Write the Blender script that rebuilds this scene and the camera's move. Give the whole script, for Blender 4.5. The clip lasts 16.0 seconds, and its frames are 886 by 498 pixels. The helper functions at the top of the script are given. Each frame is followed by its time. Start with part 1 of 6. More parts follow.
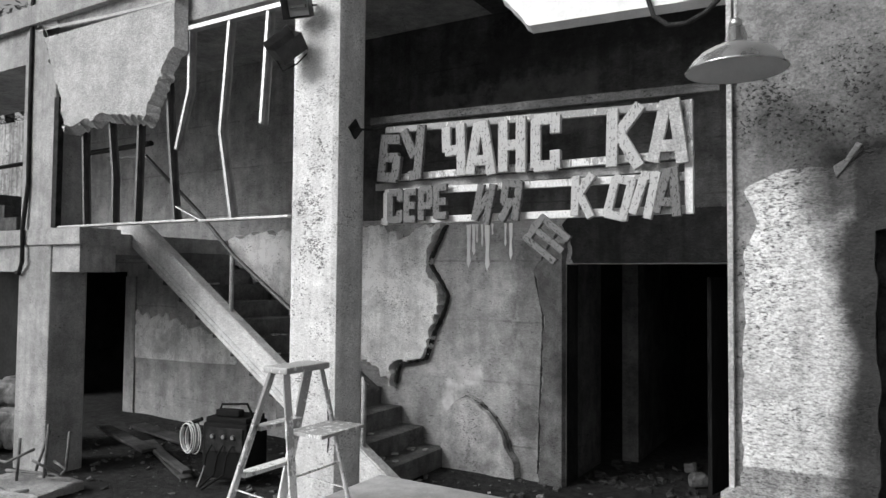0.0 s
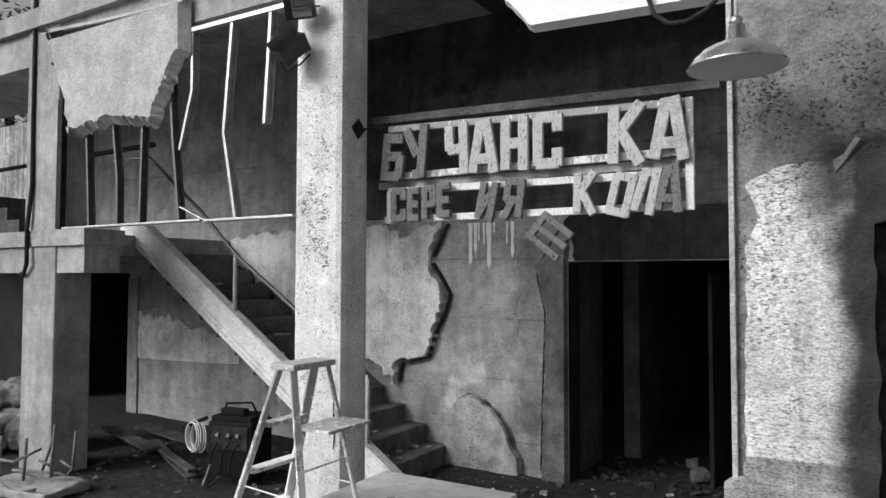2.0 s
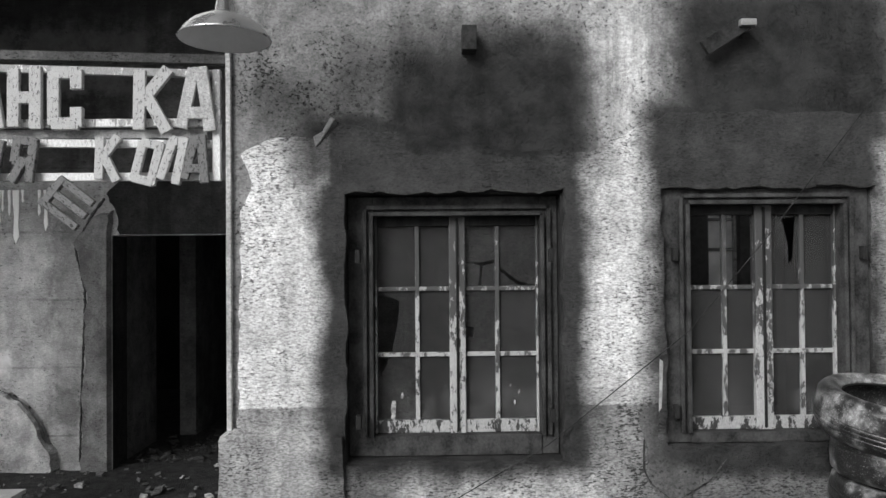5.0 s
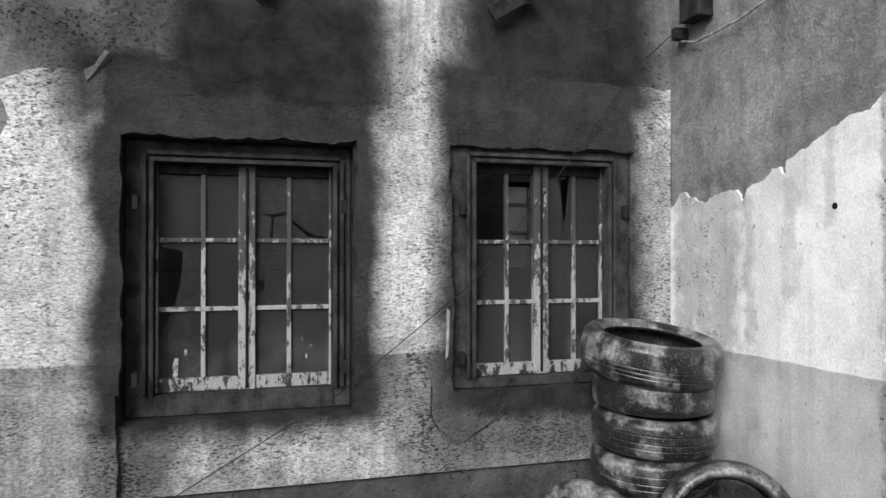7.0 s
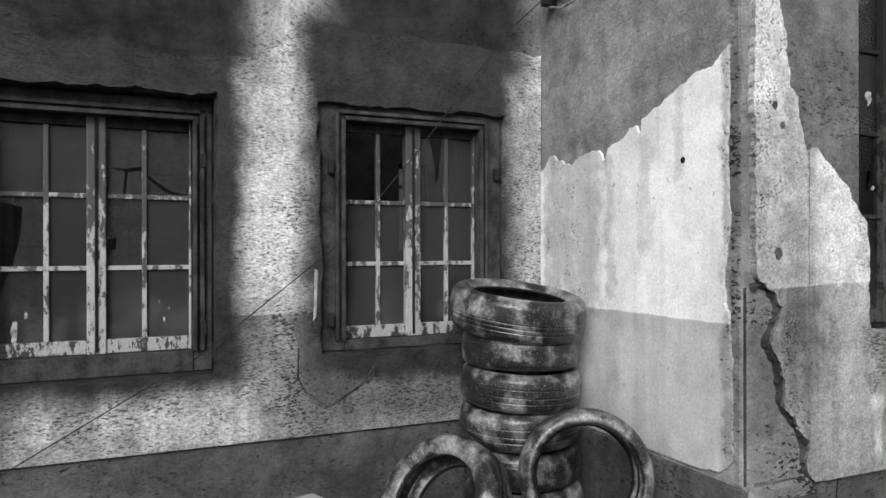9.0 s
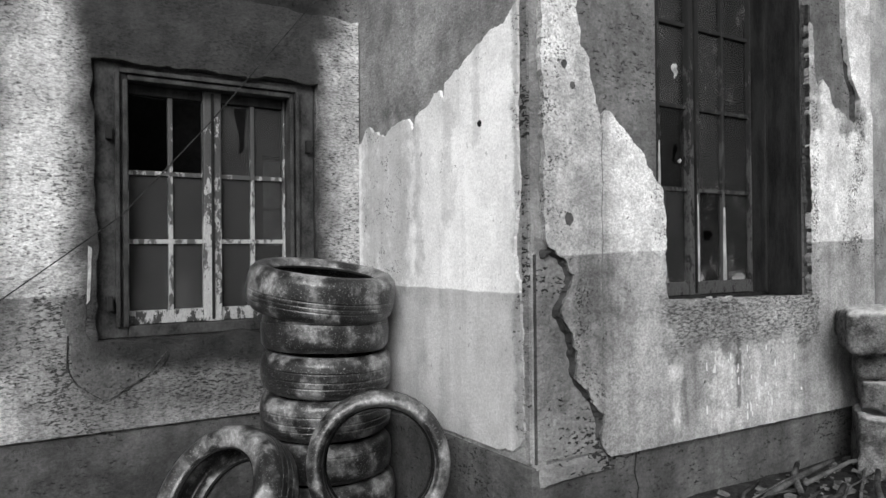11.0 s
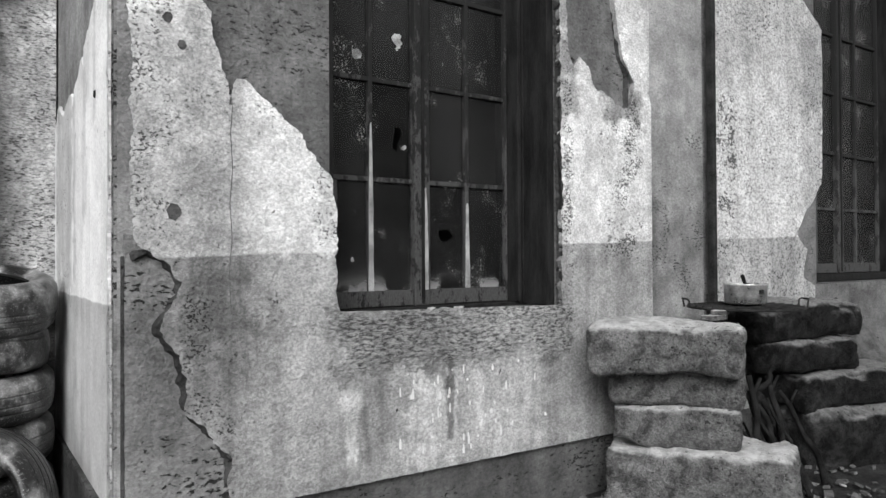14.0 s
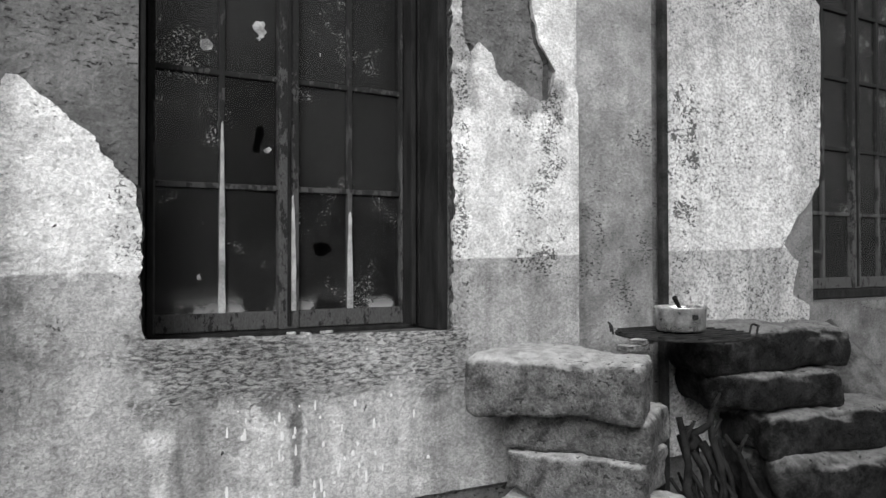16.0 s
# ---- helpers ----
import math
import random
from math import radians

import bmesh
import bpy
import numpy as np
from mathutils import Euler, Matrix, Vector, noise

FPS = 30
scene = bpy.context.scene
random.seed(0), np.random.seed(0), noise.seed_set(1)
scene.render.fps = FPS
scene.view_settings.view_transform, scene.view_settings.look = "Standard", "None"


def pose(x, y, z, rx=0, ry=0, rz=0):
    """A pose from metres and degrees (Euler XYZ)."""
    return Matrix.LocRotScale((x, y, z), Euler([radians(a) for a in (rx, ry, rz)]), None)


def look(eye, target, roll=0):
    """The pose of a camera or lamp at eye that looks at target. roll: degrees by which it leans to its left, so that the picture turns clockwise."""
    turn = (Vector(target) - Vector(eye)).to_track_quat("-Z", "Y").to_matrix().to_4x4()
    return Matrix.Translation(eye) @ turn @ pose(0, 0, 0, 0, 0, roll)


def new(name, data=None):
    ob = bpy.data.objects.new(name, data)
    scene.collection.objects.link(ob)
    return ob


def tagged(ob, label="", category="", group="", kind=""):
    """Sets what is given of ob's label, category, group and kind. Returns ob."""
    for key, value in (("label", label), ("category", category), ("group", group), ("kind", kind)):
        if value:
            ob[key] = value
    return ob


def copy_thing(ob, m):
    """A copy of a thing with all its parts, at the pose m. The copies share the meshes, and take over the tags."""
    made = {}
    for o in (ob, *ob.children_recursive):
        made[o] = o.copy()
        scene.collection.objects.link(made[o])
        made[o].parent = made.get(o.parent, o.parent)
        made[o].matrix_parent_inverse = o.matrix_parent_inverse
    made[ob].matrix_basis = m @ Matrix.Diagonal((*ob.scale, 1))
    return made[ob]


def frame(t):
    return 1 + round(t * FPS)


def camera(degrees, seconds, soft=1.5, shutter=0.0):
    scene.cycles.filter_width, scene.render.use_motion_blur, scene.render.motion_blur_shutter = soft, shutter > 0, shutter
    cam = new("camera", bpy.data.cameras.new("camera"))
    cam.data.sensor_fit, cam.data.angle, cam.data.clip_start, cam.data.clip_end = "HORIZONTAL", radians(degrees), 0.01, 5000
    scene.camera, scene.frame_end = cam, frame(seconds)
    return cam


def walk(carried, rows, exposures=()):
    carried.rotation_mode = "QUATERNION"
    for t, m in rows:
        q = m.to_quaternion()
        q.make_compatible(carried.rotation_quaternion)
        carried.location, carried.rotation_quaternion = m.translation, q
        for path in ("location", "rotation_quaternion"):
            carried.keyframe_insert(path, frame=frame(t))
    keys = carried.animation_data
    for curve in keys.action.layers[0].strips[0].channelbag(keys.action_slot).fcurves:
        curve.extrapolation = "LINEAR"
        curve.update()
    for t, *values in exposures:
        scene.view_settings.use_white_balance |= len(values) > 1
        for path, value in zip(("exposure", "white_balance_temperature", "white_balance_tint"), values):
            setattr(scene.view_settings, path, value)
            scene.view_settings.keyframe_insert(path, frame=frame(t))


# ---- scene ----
cam = camera(64.5, 16.0)
METRES, EYE, TILT, LEAN, TURN = 3.8, 2.0, 0.0, 0.0, 28.0
PATH = [
    (0, (0.12, 0.014, 1.977), (-0.909, 1.727, 2.058), 0.5),
    (0.5, (0.057, -0.007, 1.982), (-0.992, 1.694, 2.063), 0.6),
    (1, (-0.018, 0.0, 1.952), (-1.091, 1.686, 2.03), 0.5),
    (1.5, (-0.001, -0.024, 1.93), (-1.077, 1.66, 2.011), 0.3),
    (2, (0.117, -0.044, 1.956), (-0.909, 1.67, 2.038), 0.1),
    (2.5, (0.233, -0.046, 1.954), (-0.639, 1.752, 2.034), 0.0),
    (3, (0.302, -0.022, 1.94), (-0.349, 1.868, 2.013), 0.0),
    (3.5, (0.372, -0.013, 1.927), (-0.065, 1.938, 1.989), -0.2),
    (4, (0.429, -0.012, 1.906), (0.173, 1.971, 1.963), -0.2),
    (4.2, (0.451, 0.0, 1.906), (0.261, 1.99, 1.954), -0.3),
    (6.5, (0.614, -0.002, 1.727), (1.04, 1.952, 1.737), -0.1),
    (7, (0.628, -0.016, 1.674), (1.186, 1.905, 1.689), -0.0),
    (7.5, (0.645, -0.017, 1.629), (1.307, 1.871, 1.644), -0.0),
    (8, (0.664, -0.033, 1.583), (1.402, 1.826, 1.597), -0.0),
    (8.2, (0.693, -0.038, 1.573), (1.443, 1.816, 1.579), -0.0),
    (10.5, (1.089, -0.014, 1.385), (2.082, 1.722, 1.399), -0.4),
    (11, (1.275, -0.03, 1.378), (2.335, 1.666, 1.389), -0.5),
    (11.5, (1.488, -0.083, 1.37), (2.599, 1.58, 1.38), -0.5),
    (12, (1.691, -0.12, 1.352), (2.83, 1.523, 1.368), -0.5),
    (12.5, (1.89, -0.122, 1.357), (3.042, 1.513, 1.375), -0.4),
    (13, (2.07, -0.142, 1.36), (3.226, 1.491, 1.38), -0.4),
    (13.5, (2.243, -0.183, 1.379), (3.399, 1.449, 1.401), -0.3),
    (14, (2.431, -0.213, 1.363), (3.568, 1.432, 1.386), -0.3),
    (14.5, (2.619, -0.193, 1.357), (3.734, 1.467, 1.381), -0.3),
    (15, (2.82, -0.209, 1.356), (3.889, 1.482, 1.386), -0.4),
    (15.5, (3.028, -0.243, 1.376), (4.041, 1.482, 1.4), -0.2),
    (16, (3.22, -0.285, 1.413), (4.171, 1.474, 1.441), -0.1),
]
walk(cam, [(t, look(eye, target, roll)) for t, eye, target, roll in PATH],
     exposures=[(0.0, 0.06), (2.0, 0.04), (4.0, 0.06), (6.5, -0.04), (8.0, -0.08), (10.5, -0.08), (14.0, -0.06), (16.0, -0.08)])

# ---- light ----
world = bpy.data.worlds.new("overcast_sky")
scene.world = world
world.use_nodes = True
wn = world.node_tree
sky = wn.nodes.new("ShaderNodeTexSky")
sky.sky_type, sky.sun_disc = "NISHITA", False
sky.sun_elevation, sky.sun_rotation = radians(32), radians(217)
sky.air_density, sky.dust_density, sky.ozone_density = 1.0, 4.0, 1.0
grey = wn.nodes.new("ShaderNodeRGBToBW")
wn.links.new(sky.outputs[0], grey.inputs[0])
wn.links.new(grey.outputs[0], wn.nodes["Background"].inputs["Color"])
wn.nodes["Background"].inputs["Strength"].default_value = 0.125
sun_data = bpy.data.lights.new("sun", "SUN")
sun_data.energy, sun_data.angle = 2.7, radians(30)
sun = new("sun", sun_data)
sun.matrix_world = look((-6.0, -7.4, 7.8), (0.5, 1.2, 1.0))


# ---- node helpers ----
def sock(nt, node_input, value):
    if hasattr(value, "is_output"):
        nt.links.new(value, node_input)
    elif isinstance(value, (int, float)) and node_input.type == "RGBA":
        node_input.default_value = (value, value, value, 1)
    else:
        node_input.default_value = value


def coords(nt, scale=(1, 1, 1)):
    tc = nt.nodes.new("ShaderNodeTexCoord")
    mp = nt.nodes.new("ShaderNodeMapping")
    mp.inputs["Scale"].default_value = scale
    nt.links.new(tc.outputs["Object"], mp.inputs[0])
    return mp.outputs[0]


def noise_tex(nt, co, scale, detail=4.0, rough=0.55, warp=0.0):
    n = nt.nodes.new("ShaderNodeTexNoise")
    nt.links.new(co, n.inputs["Vector"])
    n.inputs["Scale"].default_value, n.inputs["Detail"].default_value = scale, detail
    n.inputs["Roughness"].default_value, n.inputs["Distortion"].default_value = rough, warp
    return n.outputs["Fac"]


def voronoi(nt, co, scale, feature="F1"):
    n = nt.nodes.new("ShaderNodeTexVoronoi")
    n.feature = feature
    nt.links.new(co, n.inputs["Vector"])
    n.inputs["Scale"].default_value = scale
    return n.outputs["Distance"]


def span(nt, v, a, b, c=0.0, d=1.0):
    n = nt.nodes.new("ShaderNodeMapRange")
    n.interpolation_type = "SMOOTHSTEP"
    sock(nt, n.inputs["Value"], v)
    for k, x in zip(("From Min", "From Max", "To Min", "To Max"), (a, b, c, d)):
        n.inputs[k].default_value = x
    return n.outputs[0]


def calc(nt, op, a, b=0.0):
    n = nt.nodes.new("ShaderNodeMath")
    n.operation = op
    sock(nt, n.inputs[0], a)
    sock(nt, n.inputs[1], b)
    return n.outputs[0]


def blend(nt, fac, a, b):
    n = nt.nodes.new("ShaderNodeMix")
    n.data_type = "FLOAT"
    sock(nt, n.inputs[0], fac)
    sock(nt, n.inputs[2], a)
    sock(nt, n.inputs[3], b)
    return n.outputs[0]


def axis(nt, co, which):
    n = nt.nodes.new("ShaderNodeSeparateXYZ")
    nt.links.new(co, n.inputs[0])
    return n.outputs["XYZ".index(which)]


def material(name, rough=0.9, metal=0.0):
    m = bpy.data.materials.new(name)
    m.use_nodes = True
    nt = m.node_tree
    bs = nt.nodes["Principled BSDF"]
    bs.inputs["Roughness"].default_value, bs.inputs["Metallic"].default_value = rough, metal
    if rough >= 0.85:
        bs.inputs["Specular IOR Level"].default_value = 0.12
    return m, nt, bs


def finish(nt, bs, value, height=None, strength=0.5, dist=0.01):
    cm = nt.nodes.new("ShaderNodeCombineColor")
    for k in range(3):
        sock(nt, cm.inputs[k], value)
    nt.links.new(cm.outputs[0], bs.inputs["Base Color"])
    if height is not None:
        bp = nt.nodes.new("ShaderNodeBump")
        bp.inputs["Strength"].default_value, bp.inputs["Distance"].default_value = strength, dist
        nt.links.new(height, bp.inputs["Height"])
        nt.links.new(bp.outputs[0], bs.inputs["Normal"])


def plain(name, value, rough=0.7, metal=0.0, vary=0.25, scale=14.0, bump=0.25, stretch=(1, 1, 1)):
    """A worn one-tone surface with blotches, grain and fine relief."""
    m, nt, bs = material(name, rough, metal)
    co = coords(nt, stretch)
    big, small = noise_tex(nt, co, scale, 3), noise_tex(nt, co, scale * 9, 5, 0.65)
    f = calc(nt, "ADD", span(nt, big, 0.3, 0.7, 1 - vary, 1 + vary), span(nt, small, 0.3, 0.7, -vary * 0.5, vary * 0.5))
    finish(nt, bs, calc(nt, "MULTIPLY", f, value), small, bump, 0.004)
    sock(nt, bs.inputs["Roughness"], span(nt, big, 0.25, 0.75, max(rough - 0.12, 0.05), min(rough + 0.12, 1)))
    return m


def pits(nt, co, scale, cover, extra=None, stretch=(0.62, 0.62, 1.35), detail=2.5):
    """Short level voids of a hand-thrown coat, gathered in clumps: the hole mask and the knobbly height."""
    sc = nt.nodes.new("ShaderNodeMapping")
    sc.inputs["Scale"].default_value = stretch
    sc.inputs["Rotation"].default_value = (0.0, radians(9), 0.0)
    nt.links.new(co, sc.inputs[0])
    knob = noise_tex(nt, sc.outputs[0], scale, detail, 0.6, 0.6)
    clump = noise_tex(nt, co, 3.1, 5, 0.68)
    limit = span(nt, clump, 0.30, 0.68, 0.735, 0.735 - cover)
    if extra is not None:
        limit = calc(nt, "SUBTRACT", limit, calc(nt, "MULTIPLY", extra, span(nt, noise_tex(nt, co, 8, 4, 0.65), 0.40, 0.62, 0.15, 1.35)))
    return span(nt, calc(nt, "SUBTRACT", knob, limit), -0.015, 0.03), knob


def box_far(nt, co, cx, cz, hx, hz, ax="X"):
    """Distance from an upright rectangle in the wall, 0 inside."""
    dx = calc(nt, "MAXIMUM", calc(nt, "SUBTRACT", calc(nt, "ABSOLUTE", calc(nt, "SUBTRACT", axis(nt, co, ax), cx)), hx), 0.0)
    dz = calc(nt, "MAXIMUM", calc(nt, "SUBTRACT", calc(nt, "ABSOLUTE", calc(nt, "SUBTRACT", axis(nt, co, "Z"), cz)), hz), 0.0)
    return calc(nt, "SQRT", calc(nt, "ADD", calc(nt, "MULTIPLY", dx, dx), calc(nt, "MULTIPLY", dz, dz)))


def zone(nt, co, wob, ax, cx, cz, hx, hz, feather):
    """1 inside a patch of the wall, fading to 0 over an uneven border."""
    far = calc(nt, "ADD", box_far(nt, co, cx, cz, hx, hz, ax), calc(nt, "MULTIPLY", wob, min(feather * 4.0, 0.5)))
    return span(nt, far, 0.0, feather, 1.0, 0.0)


def rough_concrete(name, value, amount=0.12, scale=48.0, streak=0.15, bump=0.8, boards=0.0, hole_tone=0.2, marks=(), ax="X", blotch=1.0):
    m, nt, bs = material(name, 0.95)
    co = coords(nt)
    wob = calc(nt, "SUBTRACT", noise_tex(nt, co, 7, 5, 0.7), 0.5)
    extra = None
    for kind, cx, cz, hx, hz, feather, much in marks:
        if kind == "pit":
            one = calc(nt, "MULTIPLY", zone(nt, co, wob, ax, cx, cz, hx, hz, feather), much)
            extra = one if extra is None else calc(nt, "MAXIMUM", extra, one)
    hole, knob = pits(nt, co, scale, amount, extra)
    big, mid, fine = noise_tex(nt, co, 1.7, 4, 0.6), noise_tex(nt, co, 9, 5, 0.65), noise_tex(nt, co, 90, 5, 0.7)
    drip = noise_tex(nt, coords(nt, (9, 9, 0.7)), 1.0, 4)
    v = calc(nt, "MULTIPLY", span(nt, big, 0.30, 0.70, value * (1 - 0.34 * blotch), value * (1 + 0.24 * blotch)), span(nt, mid, 0.3, 0.7, 1 - 0.24 * blotch, 1 + 0.2 * blotch))
    v = calc(nt, "MULTIPLY", v, span(nt, drip, 0.35, 0.7, 1 + streak * 0.5, 1 - streak))
    v = calc(nt, "MULTIPLY", v, span(nt, fine, 0.3, 0.7, 0.82, 1.15))
    v = calc(nt, "MULTIPLY", v, span(nt, knob, 0.35, 0.62, 1.08, 0.88))
    stain = span(nt, noise_tex(nt, co, 0.9, 6, 0.65, 0.6), 0.52, 0.68)
    v = calc(nt, "MULTIPLY", v, calc(nt, "SUBTRACT", 1.0, calc(nt, "MULTIPLY", stain, 0.35 * blotch)))
    if boards:
        zz = calc(nt, "ADD", axis(nt, co, "Z"), calc(nt, "MULTIPLY", noise_tex(nt, co, 2, 3), 0.03))
        near = calc(nt, "ABSOLUTE", calc(nt, "SUBTRACT", calc(nt, "FRACT", calc(nt, "DIVIDE", zz, boards)), 0.5))
        joint = calc(nt, "MULTIPLY", span(nt, near, 0.008, 0.022, 1.0, 0.0), span(nt, noise_tex(nt, co, 2.5, 4), 0.4, 0.6, 0.2, 1.0))
        v = calc(nt, "MULTIPLY", v, calc(nt, "SUBTRACT", 1.0, calc(nt, "MULTIPLY", joint, 0.22)))
        hole = calc(nt, "MAXIMUM", hole, calc(nt, "MULTIPLY", joint, 0.12))
    for kind, cx, cz, hx, hz, feather, much in marks:
        if kind == "to":
            v = blend(nt, zone(nt, co, wob, ax, cx, cz, hx, hz, feather), v, calc(nt, "MULTIPLY", span(nt, mid, 0.3, 0.7, 0.8, 1.15), much))
        elif kind == "tint":
            v = calc(nt, "MULTIPLY", v, blend(nt, zone(nt, co, wob, ax, cx, cz, hx, hz, feather), 1.0, much))
    v = blend(nt, calc(nt, "MULTIPLY", hole, 0.9), v, value * hole_tone)
    h = calc(nt, "SUBTRACT", calc(nt, "ADD", calc(nt, "MULTIPLY", noise_tex(nt, co, 30, 5, 0.7), 0.9), calc(nt, "MULTIPLY", fine, 0.4)), calc(nt, "MULTIPLY", hole, 0.7))
    finish(nt, bs, v, h, bump, 0.02)
    return m


SOOT = [  # burnt patches on the window wall: centre x, z, half sizes, feather, depth
    (0.64, 1.72, 0.51, 0.73, 0.13, 0.97), (0.40, 2.36, 0.36, 0.06, 0.16, 0.9), (0.80, 2.56, 0.34, 0.16, 0.30, 1.0), (0.92, 2.76, 0.08, 0.04, 0.24, 0.95), (0.33, 2.68, 0.10, 0.06, 0.20, 0.7),
    (2.05, 1.75, 0.43, 0.76, 0.16, 0.97), (2.16, 2.72, 0.36, 0.24, 0.28, 0.97), (1.98, 0.88, 0.36, 0.08, 0.22, 0.62), (2.55, 0.85, 0.15, 0.25, 0.30, 0.55), (0.19, 0.86, 0.05, 0.12, 0.16, 0.55)]


def painted_plaster(name, upper, lower, dado, cover=0.12, soot=False, scale=48.0, drips=0.25, slope=0.0, chew=None, wear=0.3, cloud=1.0, relief=1.0, marks=(), ax="X", hole_tone=0.22, stretch=(0.85, 0.85, 1.15), detail=4.0, grit=0.22):
    """Two-tone limewash on a rough coat, with level voids, runs, flaked spots and grime."""
    m, nt, bs = material(name, 0.93)
    co = coords(nt)
    wave = noise_tex(nt, co, 5, 2)
    z = calc(nt, "ADD", axis(nt, co, "Z"), calc(nt, "MULTIPLY", calc(nt, "SUBTRACT", wave, 0.5), 0.02))
    if slope:
        z = calc(nt, "SUBTRACT", z, calc(nt, "MULTIPLY", calc(nt, "SUBTRACT", axis(nt, co, "X"), 3.2), slope))
    two = span(nt, z, dado - 0.004, dado + 0.004)
    wob = calc(nt, "SUBTRACT", noise_tex(nt, co, 9, 5, 0.7), 0.5)
    extra = None
    for kind, cx, cz, hx, hz, feather, much in marks:
        if kind == "pit":
            one = calc(nt, "MULTIPLY", zone(nt, co, wob, ax, cx, cz, hx, hz, feather), much)
            extra = one if extra is None else calc(nt, "MAXIMUM", extra, one)
    hole, knob = pits(nt, co, scale, cover, extra, stretch, detail)
    big, mid, fine = noise_tex(nt, co, 2.4, 4, 0.6), noise_tex(nt, co, 11, 5, 0.65), noise_tex(nt, co, 95, 5, 0.7)
    run = noise_tex(nt, coords(nt, (11, 11, 0.7)), 1.0, 5, 0.6)
    up = calc(nt, "MULTIPLY", span(nt, run, 0.45, 0.75, 1.0, 1 - drips), span(nt, big, 0.3, 0.7, upper * 0.82, upper * 1.1))
    low = calc(nt, "MULTIPLY", span(nt, run, 0.4, 0.72, 1 + drips * 1.2, 1 - drips * 0.6), span(nt, big, 0.3, 0.7, lower * 0.75, lower * 1.25))
    v = blend(nt, two, low, up)
    for kind, cx, cz, hx, hz, feather, much in marks:
        if kind == "to":
            v = blend(nt, calc(nt, "MULTIPLY", zone(nt, co, wob, ax, cx, cz, hx, hz, feather), span(nt, run, 0.40, 0.58, 1.0, 0.45)), v, much)
        elif kind == "tint":
            v = calc(nt, "MULTIPLY", v, blend(nt, zone(nt, co, wob, ax, cx, cz, hx, hz, feather), 1.0, much))
    v = calc(nt, "MULTIPLY", v, span(nt, mid, 0.3, 0.7, 1 - 0.26 * cloud, 1 + 0.12 * cloud))
    v = calc(nt, "MULTIPLY", v, span(nt, fine, 0.3, 0.7, 0.84, 1.1))
    v = calc(nt, "MULTIPLY", v, span(nt, knob, 0.40, 0.60, 1 + 0.3 * grit, 1 - grit))
    worn = span(nt, noise_tex(nt, co, 5.5, 7, 0.75), 0.57, 0.62)
    v = blend(nt, calc(nt, "MULTIPLY", worn, wear), v, 0.22)
    speck = calc(nt, "MULTIPLY", span(nt, noise_tex(nt, co, 26, 4, 0.7), 0.63, 0.66), span(nt, noise_tex(nt, co, 2.2, 3), 0.45, 0.6))
    v = blend(nt, calc(nt, "MULTIPLY", speck, 0.6), v, 0.2)
    v = blend(nt, calc(nt, "MULTIPLY", hole, 0.9), v, calc(nt, "MULTIPLY", v, hole_tone))
    h = calc(nt, "SUBTRACT", calc(nt, "ADD", calc(nt, "MULTIPLY", noise_tex(nt, co, 36, 5, 0.72), relief), calc(nt, "MULTIPLY", fine, 0.35 * relief)), calc(nt, "MULTIPLY", hole, 0.8))
    if chew:
        far = calc(nt, "ADD", box_far(nt, co, *chew), calc(nt, "MULTIPLY", wob, 0.32))
        gone = span(nt, far, 0.0, 0.07, 0.95, 0.0)
        flake = noise_tex(nt, coords(nt, (0.5, 1, 1.5)), 78, 9, 0.75, 0.5)
        v = blend(nt, gone, v, calc(nt, "MULTIPLY", span(nt, flake, 0.38, 0.62, 0.06, 0.78), span(nt, big, 0.35, 0.65, 0.6, 1.1)))
        h = calc(nt, "ADD", h, calc(nt, "MULTIPLY", calc(nt, "MULTIPLY", flake, gone), 1.6))
    if soot:
        drift = calc(nt, "SUBTRACT", noise_tex(nt, co, 2.6, 6, 0.62), 0.5)
        total = None
        for cx, cz, hx, hz, feather, depth in SOOT:
            far = calc(nt, "ADD", box_far(nt, co, cx, cz, hx, hz), calc(nt, "MULTIPLY", drift, 0.26))
            one = span(nt, far, 0.035, feather + 0.05, depth, 0.0)
            total = one if total is None else calc(nt, "MAXIMUM", total, one)
        v = blend(nt, total, v, span(nt, noise_tex(nt, co, 6, 5, 0.65), 0.3, 0.7, 0.016, 0.042))
    finish(nt, bs, v, h, 0.8, 0.02)
    return m


# ---- materials ----
M_CONC_A = painted_plaster("sooty rough concrete", 0.29, 0.29, -9, 0.14, True, 74, marks=(("to", 1.42, 2.95, 0.05, 0.6, 0.24, 0.80), ("to", 1.2, 3.2, 0.4, 0.12, 0.25, 0.5), ("pit", -0.15, 2.75, 0.2, 0.12, 0.2, 0.06)))
M_SKIN_A = painted_plaster("sooty limewashed plaster", 0.86, 0.35, 1.22, 0.15, True, 96, drips=0.2, wear=0.15, cloud=0.8, stretch=(0.58, 0.58, 1.4), detail=2.0, grit=0.34, hole_tone=0.3,
                           marks=(("to", 0.45, 0.86, 0.015, 0.09, 0.05, 0.72), ("to", 0.72, 0.86, 0.03, 0.08, 0.06, 0.74), ("to", 1.22, 0.80, 0.05, 0.12, 0.09, 0.74), ("to", 0.98, 0.76, 0.10, 0.04, 0.08, 0.66),
                                  ("pit", 0.22, 0.8, 0.1, 0.15, 0.12, 0.09), ("pit", 1.52, 0.95, 0.08, 0.28, 0.1, 0.08), ("pit", 2.68, 1.7, 0.1, 0.4, 0.1, 0.05), ("tint", 2.66, 1.8, 0.06, 0.4, 0.16, 0.62)))
